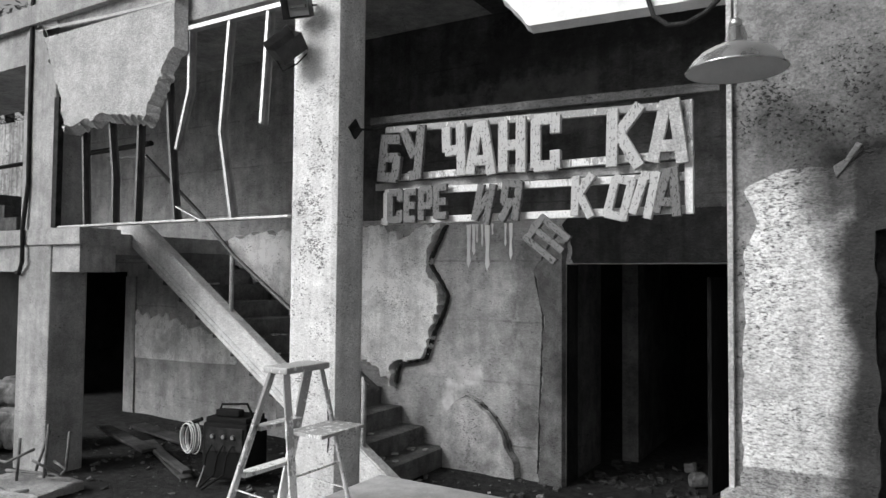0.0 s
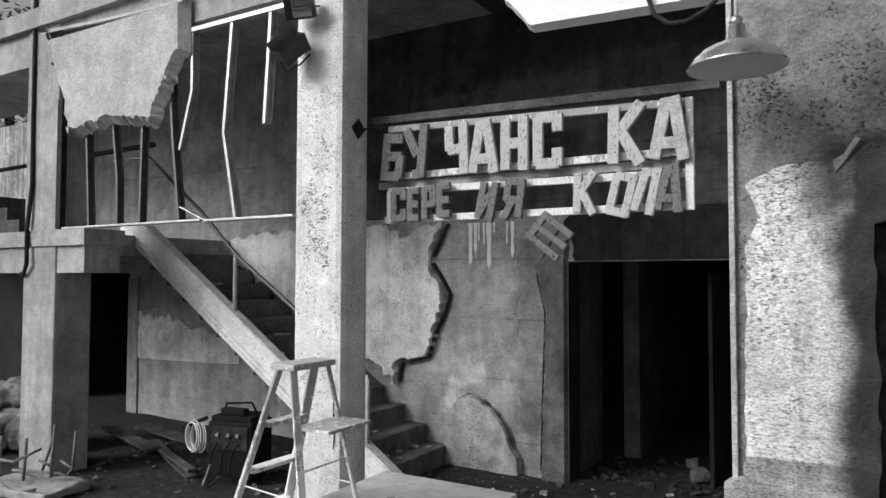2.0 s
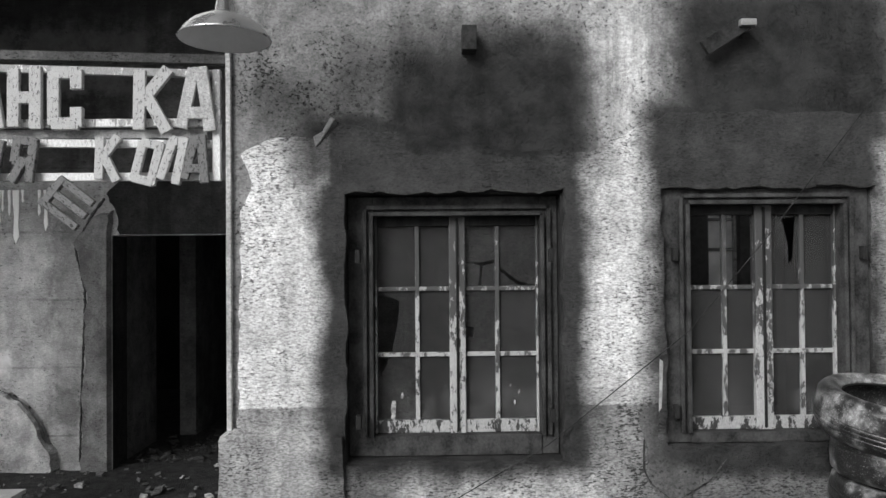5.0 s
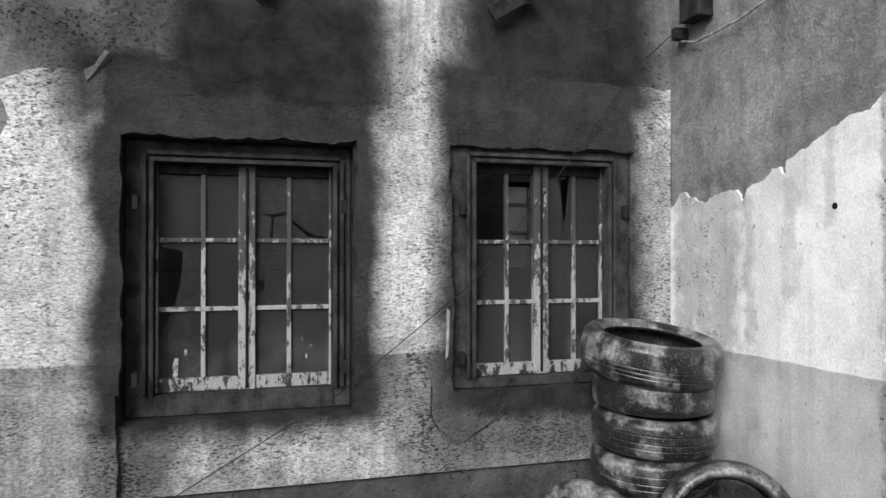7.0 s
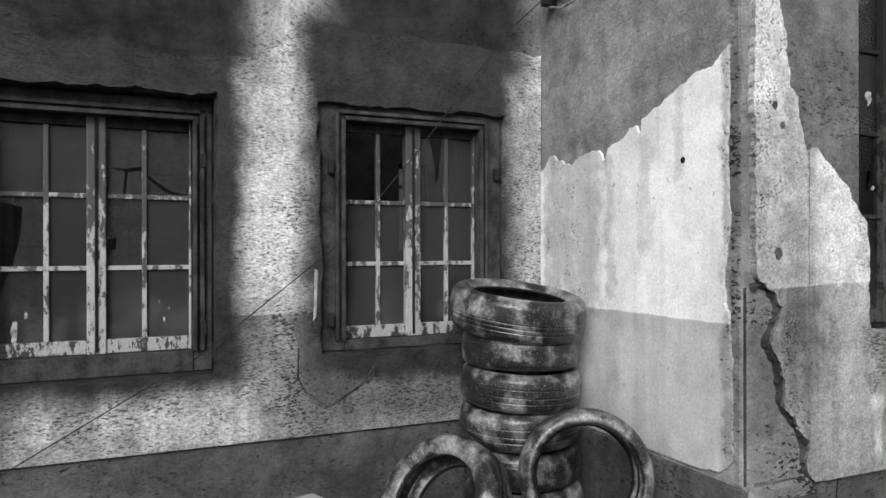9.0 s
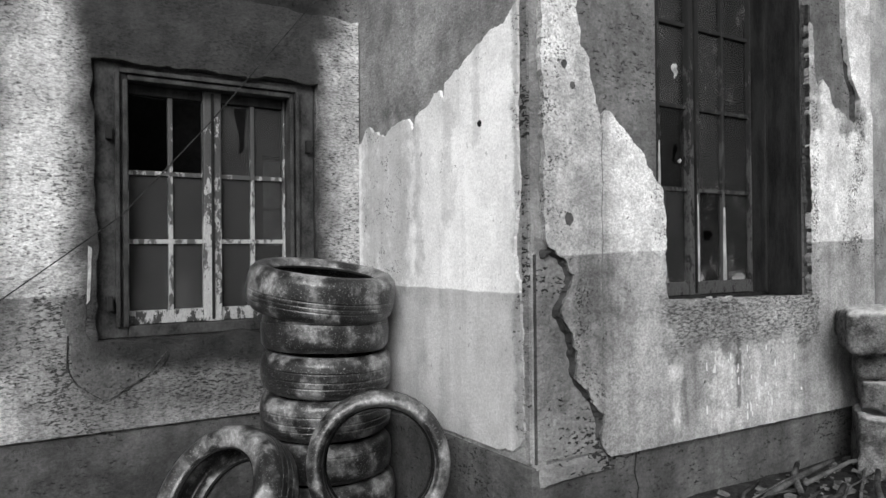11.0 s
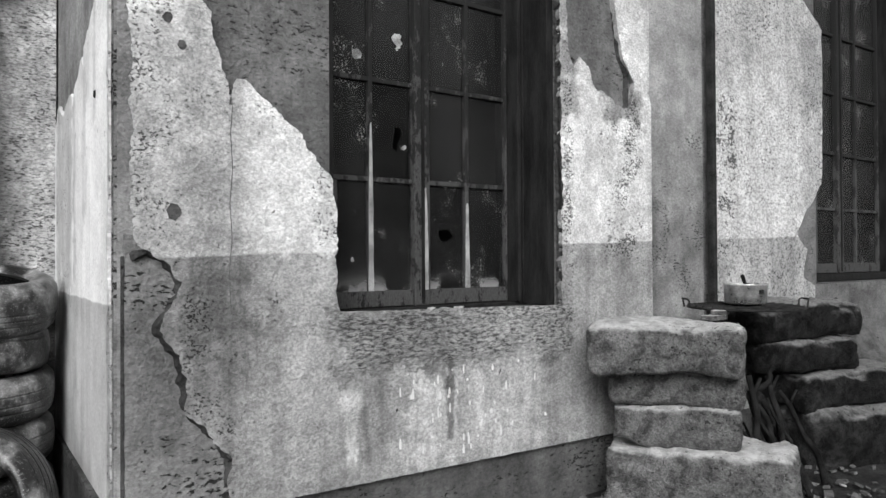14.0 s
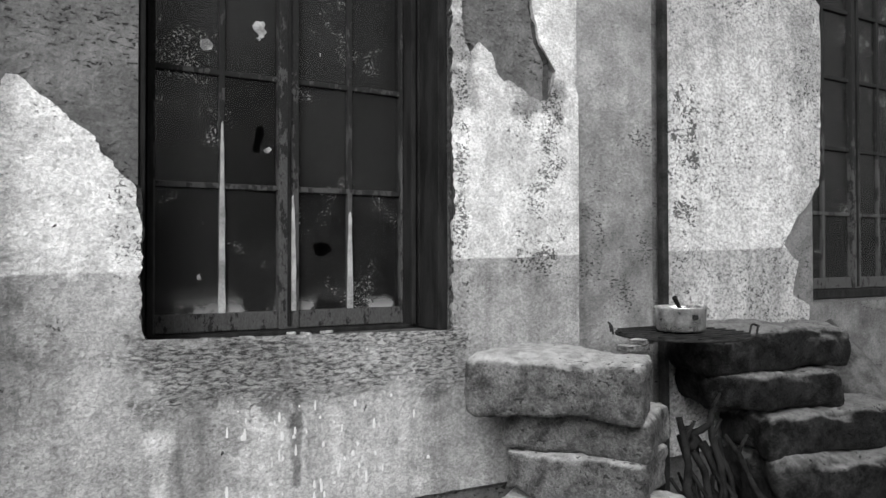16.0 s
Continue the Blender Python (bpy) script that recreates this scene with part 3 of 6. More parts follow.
wall_b = wall_y("wall_return", "concrete return wall with torn white plaster", FRONT_C + 0.3, 3.47, FACE_B, FACE_B + 0.3, -0.1, 5.2, [], M_CONC_B)
part("wall_end", box(FACE_B, FACE_B + 0.06, FRONT_C, FRONT_C + 0.299, -0.1, 5.2), M_CONC_B, wall_b)
wall_c = wall_x("wall_front", "weathered concrete front wall with flaking limewash", FACE_B + 0.06, 12.0, FRONT_C, FRONT_C + 0.3, -0.1, 5.2, [WC, WD], M_CONC_C)
wall_e = wall_y("wall_passage", "bare concrete side wall of the passage", 3.47, 6.6, -0.36, -0.06, -0.1, 5.2, [], M_BACK)
wall_back = wall_x("wall_back", "stained grey concrete wall with torn plaster", -11.5, 2.0, 6.5, 6.8, -0.2, 2.62, [(-2.37, -0.6, -0.2, 2.12), (-11.3, -9.2, -0.2, 2.02)], M_BACK)
wall_upper = wall_x("wall_back_upper", "near-black upper wall", -4.9, 2.0, 6.5, 6.8, 2.62, 5.2, [], M_BACKDARK)
wall_x("wall_landing", "stained grey wall above the landing", -10.5, -4.9, 6.5, 6.8, 2.62, 5.2, [], M_BACK)
wall_x("wall_terrace", "peeling streaked wall behind the terrace", -26, -8.6, 9.0, 9.3, -0.2, 5.6, [], M_PEELED)
# near-black sheet of wall, added where the undercroft lies in shade
wall_x("wall_undercroft", "near-black wall added for the shade under the terrace", -26, -11.5, 6.5, 6.8, -0.2, 2.2, [], M_ROOM)
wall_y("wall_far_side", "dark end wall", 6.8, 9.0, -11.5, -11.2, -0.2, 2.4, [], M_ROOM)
# unseen wall, added to darken reflections and block low sky light
tagged(part("wall_lightblock", box(-40, 40, -13.3, -13.0, -0.1, 3.2), M_CEIL), "unseen dark wall added to cut low sky light", "wall", kind="structure")
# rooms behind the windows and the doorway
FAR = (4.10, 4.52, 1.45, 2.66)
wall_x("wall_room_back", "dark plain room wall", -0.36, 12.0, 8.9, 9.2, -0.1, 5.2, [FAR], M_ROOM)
# added wall: keeps the bright far window out of the tall window's panes
wall_x("wall_screen", "dark screen wall added to block the far window", 3.6, 12.0, 6.0, 6.15, -0.1, 5.2, [], M_ROOM)
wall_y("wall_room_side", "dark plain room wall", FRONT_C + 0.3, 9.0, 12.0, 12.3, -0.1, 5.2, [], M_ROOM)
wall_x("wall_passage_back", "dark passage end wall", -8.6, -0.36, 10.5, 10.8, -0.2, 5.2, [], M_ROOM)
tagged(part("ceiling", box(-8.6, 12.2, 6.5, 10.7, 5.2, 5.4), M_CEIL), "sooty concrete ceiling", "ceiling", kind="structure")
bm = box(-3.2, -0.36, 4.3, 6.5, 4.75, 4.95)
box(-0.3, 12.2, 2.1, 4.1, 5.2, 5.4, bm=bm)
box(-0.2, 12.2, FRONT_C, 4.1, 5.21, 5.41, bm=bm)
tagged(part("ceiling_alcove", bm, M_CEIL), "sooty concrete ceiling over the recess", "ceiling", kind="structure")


def on_y(y):
    return lambda u, v, d: (u, y - d, v)


def on_x(x):
    return lambda u, v, d: (x - d, u, v)


# ---- plaster skins ----
top_a = [(2.775, 2.53), (2.03, 2.54), (1.63, 2.53), (1.43, 2.44), (1.26, 2.36), (0.94, 2.355), (0.60, 2.41), (0.52, 2.44), (0.32, 2.455),
         (0.13, 2.50), (0.06, 2.42), (-0.06, 2.44), (-0.20, 2.42), (-0.31, 2.35), (-0.25, 2.22), (-0.31, 2.10)]
loop = ragged(V([(-0.33, 0.655), (2.775, 0.655)] + top_a), 0.012, 0.03, 3.1, (0, 1))
h1 = ragged(V([(0.155, 0.965), (1.125, 0.97), (1.135, 2.175), (0.17, 2.165)]), 0.012, 0.035, 5.0)
h2 = ragged(V([(1.60, 1.03), (2.55, 1.03), (2.555, 2.19), (1.586, 2.18)]), 0.012, 0.035, 6.0)
part("plaster_skin", plate([loop, h1, h2], on_y(FRONT_A), 0.032, chamfer=0.15), M_SKIN_A, wall_a, "limewashed plaster, sooty round the windows")
out_b = [(1.85, 0.74), (1.90, 0.69), (2.0, 0.672), (3.155, 0.665), (3.155, 1.9), (3.04, 1.985), (2.95, 1.95), (2.87, 1.92), (2.78, 1.955), (2.69, 1.965), (2.63, 1.955), (2.60, 1.905), (2.57, 1.965), (2.44, 2.0), (2.42, 2.03), (2.37, 2.035), (2.355, 2.0), (2.34, 2.06), (2.30, 2.075),
         (2.22, 2.10), (2.16, 2.13), (2.08, 2.16), (2.02, 2.185), (1.95, 2.19), (1.90, 2.22), (1.868, 2.25), (1.862, 2.1), (1.875, 1.85), (1.86, 1.6), (1.90, 1.40), (1.86, 1.2), (1.85, 1.0)]
part("plaster_skin", plate([ragged(V(out_b), 0.008, 0.011, 9.0, (2, 3), 0.0, 24.0)], on_x(FACE_B), 0.012, chamfer=0.2), M_SKIN_B, wall_b, "torn white plaster over a grey dado")
out_c = [(3.11, 0.66), (4.90, 0.645), (4.90, 2.02), (4.87, 2.09), (4.83, 2.13), (4.80, 2.0), (4.77, 1.97), (4.69, 1.985), (4.63, 2.02), (4.57, 2.03), (4.545, 2.06), (4.52, 2.12), (4.48, 2.15), (4.45, 2.10), (4.41, 2.14), (4.385, 2.4),
         (4.385, 1.16), (3.40, 1.18), (3.395, 1.52), (3.375, 1.61), (3.34, 1.635), (3.27, 1.735), (3.18, 1.81), (3.10, 1.867), (3.085, 1.80), (3.07, 1.79), (3.045, 1.88), (3.02, 1.95), (3.0, 2.05), (2.965, 2.10), (2.94, 2.28), (2.88, 2.5), (2.83, 2.6), (2.815, 2.1), (2.825, 1.42), (2.85, 1.395), (2.90, 1.365), (2.95, 1.30), (2.93, 1.25),
         (2.89, 1.17), (2.94, 1.10), (2.965, 1.03), (2.955, 0.95), (3.03, 0.87), (3.09, 0.79), (3.075, 0.72)]
part("plaster_skin", plate([ragged(V(out_c), 0.008, 0.009, 12.0, (0, 1, 16), 0.1, 24.0)], on_y(FRONT_C), 0.04, chamfer=-0.35), M_SKIN_C, wall_c, "flaking limewash over a grey dado")
out_d = [(5.40, 0.60), (6.25, 0.60), (6.30, 1.2), (6.18, 1.25), (6.22, 1.40), (6.12, 1.475), (6.2, 1.58), (6.38, 1.75), (6.40, 2.62), (6.2, 2.75), (5.40, 2.8)]
part("plaster_skin", plate([ragged(V(out_d), 0.010, 0.03, 14.0, (0, 10))], on_y(FRONT_C), 0.03, chamfer=0.3), M_SKIN_D, wall_c, "pitted limewash over a grey dado")
tagged(part("plinth", box(2.76, FACE_B + 0.0, 1.80, 3.166, -0.1, 0.655, 0.004), M_CONC_D), "dark weathered concrete plinth under the plaster", "plinth", kind="structure")
tagged(part("plinth", box(-0.36, 2.76, 3.160, FRONT_A, -0.1, 0.648, 0.003), M_CONC_D), "dark weathered concrete plinth under the plaster", "plinth", kind="structure")
tagged(part("plinth", box(2.78, 12.0, 1.808, FRONT_C, -0.1, 0.64, 0.003), M_CONC_D), "dark weathered concrete plinth under the plaster", "plinth", kind="structure")
bm = plate([ragged(V([(-0.42, 0.0), (0.17, 0.0), (0.16, 0.9), (0.15, 1.10), (-0.36, 1.13), (-0.41, 1.09)]), 0.006, 0.03, 31.0)], on_y(FRONT_A), 0.06, chamfer=0.2)
part("corner_render", bm, M_SKIN_A, wall_a, "thick grey render at the foot of the corner")
part("corner_edge", box(-0.372, -0.35, 3.145, 3.20, 1.12, 5.2, 0.003), M_SLAB, wall_a, "pale corner bead")
out = [(4.70, 2.62), (4.71, 2.40), (4.745, 2.22), (4.80, 2.15), (4.85, 2.07), (4.90, 2.1), (4.90, 2.62)]
part("plaster_skin", plate([ragged(V(out), 0.008, 0.016, 13.0, (5, 6), 0.4)], on_y(FRONT_C), 0.034, chamfer=-0.3), M_SKIN_C, wall_c, "loose upper piece of limewashed plaster")


def torn_edge(line, width, place, thick, mat, parent, label, seed):
    """A ragged strip along a torn border: broken thickness, chips, cracks and painted edge shadow."""
    pts = V(line)
    left, right = [], []
    for k, p in enumerate(pts):
        t = pts[min(k + 1, len(pts) - 1)] - pts[max(k - 1, 0)]
        n = Vector((-t.y, t.x)).normalized()
        w = width * (0.55 + 0.6 * abs(noise.noise(Vector((k * 0.9, seed, 2.0)))) + 0.25 * noise.noise(Vector((k * 3.1, seed, 0.0))))
        left.append(p + n * w)
        right.append(p - n * width * 0.3)
    return part("torn_edge", plate([ragged(left + right[::-1], width * 0.25, 0.011, seed, (), 0.3, 26.0)], place, thick, chamfer=0.4), mat, parent, label)


torn_edge([(3.075, 0.70), (3.085, 0.79), (3.03, 0.865), (2.955, 0.945), (2.963, 1.03), (2.938, 1.10), (2.893, 1.165), (2.915, 1.21), (2.94, 1.26), (2.945, 1.30), (2.90, 1.36), (2.85, 1.39), (2.81, 1.37)], 0.032, on_y(FRONT_C), 0.026, M_CORESHADE, wall_c, "broken plaster edge darkened as its shadow", 1.0)
torn_edge([(1.488, 1.06), (1.485, 0.93), (1.52, 0.86), (1.62, 0.785), (1.70, 0.82), (1.78, 0.87), (1.86, 0.97)], 0.008, on_y(FRONT_A - 0.032), 0.007, M_CORESHADE, wall_a, "dark crack round the loose patch", 9.0)
part("ledge", plate([ragged(V([(2.80, 0.585), (3.12, 0.60), (3.10, 0.655), (2.80, 0.66)]), 0.006, 0.02, 19.0)], on_y(FRONT_C - 0.012), 0.02, chamfer=0.5), M_PITTED, wall_c, "pale ledge under the bare concrete")
torn_edge([(4.715, 2.40), (4.745, 2.22), (4.79, 2.14), (4.785, 2.0), (4.77, 1.965)], -0.016, on_y(FRONT_C), 0.022, M_CORESHADE, wall_c, "broken plaster edge darkened as its shadow", 3.0)
torn_edge([(4.385, 1.18), (4.39, 1.5), (4.38, 1.8), (4.385, 2.1), (4.38, 2.5)], 0.012, on_y(FRONT_C), 0.037, M_CORESHADE, wall_c, "crumbled plaster along the reveal", 4.0)
torn_edge([(3.398, 1.62), (3.40, 1.5), (3.395, 1.4), (3.40, 1.25), (3.398, 1.18)], -0.010, on_y(FRONT_C), 0.037, M_CORESHADE, wall_c, "crumbled plaster along the reveal", 5.0)
torn_edge([(3.10, 1.855), (3.18, 1.80), (3.27, 1.73), (3.335, 1.64), (3.375, 1.60), (3.392, 1.50), (3.393, 1.40)], 0.030, on_y(FRONT_C), 0.026, M_CHIP, wall_c, "chipped border of the plaster", 10.0)
torn_edge([(2.955, 2.14), (2.99, 2.06), (3.015, 1.95), (3.045, 1.88), (3.068, 1.80)], -0.022, on_y(FRONT_C), 0.026, M_CHIP, wall_c, "chipped border of the plaster", 11.0)
torn_edge([(4.40, 2.16), (4.47, 2.14), (4.54, 2.05), (4.63, 2.01), (4.75, 1.96)], 0.03, on_y(FRONT_C), 0.028, M_CHIP, wall_c, "chipped border of the plaster", 12.0)
part("corner_strip", plate([ragged(V([(1.823, 0.66), (1.85, 0.66), (1.862, 1.4), (1.868, 1.9), (1.86, 2.3), (1.90, 2.9), (1.88, 5.1), (1.823, 5.1)]), 0.006, 0.02, 17.0, (0, 6, 7))], on_x(FACE_B), 0.007, chamfer=0.3), M_PITTED, wall_b, "rough bare concrete corner")
part("joint", box(2.788, 2.797, FRONT_C - 0.007, FRONT_C, 0.66, 1.37, 0.002), M_CORESHADE, wall_c, "dark open joint at the corner")
# honeycombed concrete left bare by the fallen plaster
bm = plate([ragged(V([(2.795, 0.66), (3.10, 0.66), (3.0, 0.95), (3.0, 1.2), (2.95, 1.4), (2.795, 1.43)]), 0.004, 0.04, 33.0)], on_y(FRONT_C), 0.006)
part("bare_concrete", bm, M_PITTED, wall_c, "honeycombed concrete where plaster has fallen")
part("sill_bed", box(3.402, 4.383, FRONT_C - 0.03, 2.0, 1.13, 1.165, 0.006), M_CONC_D, wall_c, "dusty sill of bare concrete")
part("pilaster", box(4.905, 5.305, FRONT_C - 0.022, FRONT_C + 0.01, 0.64, 5.2, 0.004), M_PILASTER, wall_c, "smooth concrete strip")
# sunken patch and white board beside the second window
bm = plate([ragged(V([(1.47, 1.18), (1.55, 1.20), (1.58, 1.03), (1.85, 1.0), (1.85, 0.91), (1.72, 0.84), (1.62, 0.78), (1.50, 0.87), (1.49, 1.0)]), 0.010, 0.02, 37.0, (), 0.8)], on_y(FRONT_A - 0.032), 0.004)
part("plaster_patch", bm, M_CONC_A, wall_a, "dark loose patch of plaster")
part("paint_streak", plate([ragged(V([(1.555, 1.18), (1.572, 1.2), (1.578, 1.41), (1.563, 1.42), (1.56, 1.3)]), 0.003, 0.02, 38.0)], on_y(FRONT_A - 0.032), 0.004), M_STREAK, wall_a, "streak of white paint")

# ---- recess: back wall skins ----
out_e = [(-4.95, 2.58), (-4.48, 2.56), (-4.25, 2.43), (-4.02, 2.52), (-3.73, 2.56), (-3.95, 2.14), (-3.83, 1.98), (-3.72, 1.77), (-3.87, 1.38), (-3.98, 1.10), (-4.33, 1.02),
         (-4.37, 0.76), (-4.6, 0.95), (-5.0, 1.1), (-5.6, 1.45), (-6.2, 1.75), (-7.0, 2.2), (-6.9, 2.5)]
part("plaster_skin", plate([ragged(V(out_e), 0.05, 0.03, 21.0, (), 0.5)], on_y(6.5), 0.10, chamfer=0.25), M_ROUGHPALE, wall_back, "coarse torn pale plaster")
out_f = [(-3.72, -0.05), (-2.88, -0.05), (-3.0, 0.40), (-3.15, 0.60), (-3.42, 0.75), (-3.66, 0.62), (-3.74, 0.3)]
part("plaster_skin", plate([ragged(V(out_f), 0.02, 0.035, 23.0, (0,), 0.9)], on_y(6.5), 0.09, chamfer=0.3), M_PATCH, wall_back, "rounded rough patch at the foot of the wall")
# near-black skin from the doorway head up to the upper wall
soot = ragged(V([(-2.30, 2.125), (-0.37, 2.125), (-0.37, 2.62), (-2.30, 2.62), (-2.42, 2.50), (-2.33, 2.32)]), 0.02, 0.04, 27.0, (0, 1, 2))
part("dark_coat", plate([soot], on_y(6.5), 0.008, chamfer=0.4), M_DOORDARK, wall_back, "near-black plaster over the doorway")
out_i = [(-8.95, 0.78), (-7.5, 0.80), (-6.9, 0.82), (-6.9, 1.05), (-7.4, 1.22), (-7.9, 1.30), (-8.3, 1.42), (-8.6, 1.36), (-8.95, 1.45)]
part("plaster_skin", plate([ragged(V(out_i), 0.05, 0.04, 28.0, (0, 1), 0.5)], on_y(6.5), 0.02, chamfer=0.4), M_ROUGHPALE, wall_back, "torn pale plaster under the stairs")
torn_edge([(-3.72, 2.54), (-3.80, 2.40), (-3.93, 2.14), (-3.82, 1.97), (-3.70, 1.78), (-3.78, 1.55), (-3.87, 1.38), (-3.97, 1.10), (-4.30, 1.02), (-4.36, 0.80)], 0.034, on_y(6.5), 0.06, M_CORESHADE, wall_back, "broken plaster edge darkened as its shadow", 6.0)
torn_edge([(-3.64, 0.60), (-3.45, 0.74), (-3.25, 0.66), (-3.12, 0.56), (-3.0, 0.38), (-2.90, 0.02)], 0.012, on_y(6.5), 0.05, M_CORESHADE, wall_back, "broken patch edge darkened as its shadow", 7.0)
torn_edge([(-2.66, 0.05), (-2.64, 0.8), (-2.61, 1.6), (-2.70, 2.0), (-2.56, 2.28), (-2.44, 2.45)], 0.022, on_y(6.5), 0.012, M_CORESHADE, wall_back, "crack and painted lip shadow beside the doorway", 8.0)
part("door_jamb", box(-9.19, -8.96, 6.47, 6.499, -0.05, 1.95, 0.006), M_COLUMN, wall_back, "smooth grey jamb")
out_g = [(-2.66, -0.05), (-2.375, -0.05), (-2.375, 2.15), (-2.35, 2.35), (-2.55, 2.3), (-2.72, 2.05), (-2.60, 1.6), (-2.64, 0.8)]
part("plaster_skin", plate([ragged(V(out_g), 0.02, 0.05, 24.0, (0, 1))], on_y(6.5), 0.05, chamfer=0.5), M_CONC_C, wall_back, "rough plaster along the doorway")

# ---- columns, slabs and stairs ----
def column(name, label, x0, x1, y0, y1, z0, z1, mat, bevel=0.02):
    return tagged(part(name, box(x0, x1, y0, y1, z0, z1, bevel), mat), label, "column", kind="structure")


column("pillar", "pale rendered square pillar with pitted faces", -3.645, -3.175, 4.0, 4.33, -0.1, 5.2, M_PILLAR, 0.055)
torn_edge([(-3.225, 1.16), (-3.24, 1.0), (-3.228, 0.85), (-3.24, 0.70)], 0.012, on_y(4.0), 0.004, M_CORESHADE, bpy.data.objects["pillar"], "dark crack down the pillar", 13.0)
column("column", "grey rendered square column", -7.42, -6.84, 4.0, 4.4, -0.1, 5.2, M_COLUMN, 0.03)
bm = box(-12, -6.38, 4.02, 4.4, 2.0, 2.27)
box(-12, -6.33, 3.98, 4.42, 2.27, 2.43, bm=bm)
box(-12, -7.0, 4.42, 6.5, 2.2, 2.43, bm=bm)
tagged(part("floor_upper", bm, M_COLUMN), "grey concrete slab and edge beam of the landing", "slab", kind="structure")
bm = box(-14, -3.64, 4.02, 4.5, 4.18, 4.55)
box(-14, -3.2, 4.5, 6.5, 4.75, 4.95, bm=bm)
box(-14, -3.64, 3.95, 4.5, 4.55, 4.75, bm=bm)
tagged(part("roof_beam", bm, M_COLUMN), "grey concrete roof beam and slab", "beam", kind="structure")


def build_stairs():
    st = thing("staircase", "dusty concrete staircase with a pale sloped stringer", "stairs", kind="structure")
    rise, run = 2.43 / 13, 0.285
    for k in range(13):
        x = -3.71 - run * k
        part("step", box(x - run - 0.03, x, 5.16 if k < 4 else 5.34, 6.49, max(rise * k - 0.012, -0.1), rise * (k + 1), 0.012), M_STAIR, st)
    bm = bmesh.new()
    pts = [(-3.34, -0.1), (-3.34, 0.20), (-6.86, 2.55), (-7.3, 2.55), (-7.3, 2.48), (-3.42, -0.1)]
    f = [bm.verts.new((x, 5.02, z)) for x, z in pts]
    b = [bm.verts.new((x, 5.16, z)) for x, z in pts]
    bm.faces.new(f)
    bm.faces.new(b[::-1])
    for k in range(len(pts)):
        bm.faces.new((f[k], b[k], b[(k + 1) % len(pts)], f[(k + 1) % len(pts)]))
    bmesh.ops.bevel(bm, geom=bm.edges[:], offset=0.012, segments=2, affect="EDGES")
    part("stringer", bm, M_STRING, st, "pale painted sloped stringer")
    bm = bmesh.new()
    for k in range(2):
        tube([(-3.55, 5.015, 0.0 + 0.03 + k * 0.06), (-7.0, 5.015, 2.36 + k * 0.06)], 0.008, bm, 6)
    part("moulding", bm, M_STRING, st, "raised line along the stringer")
    return st


build_stairs()


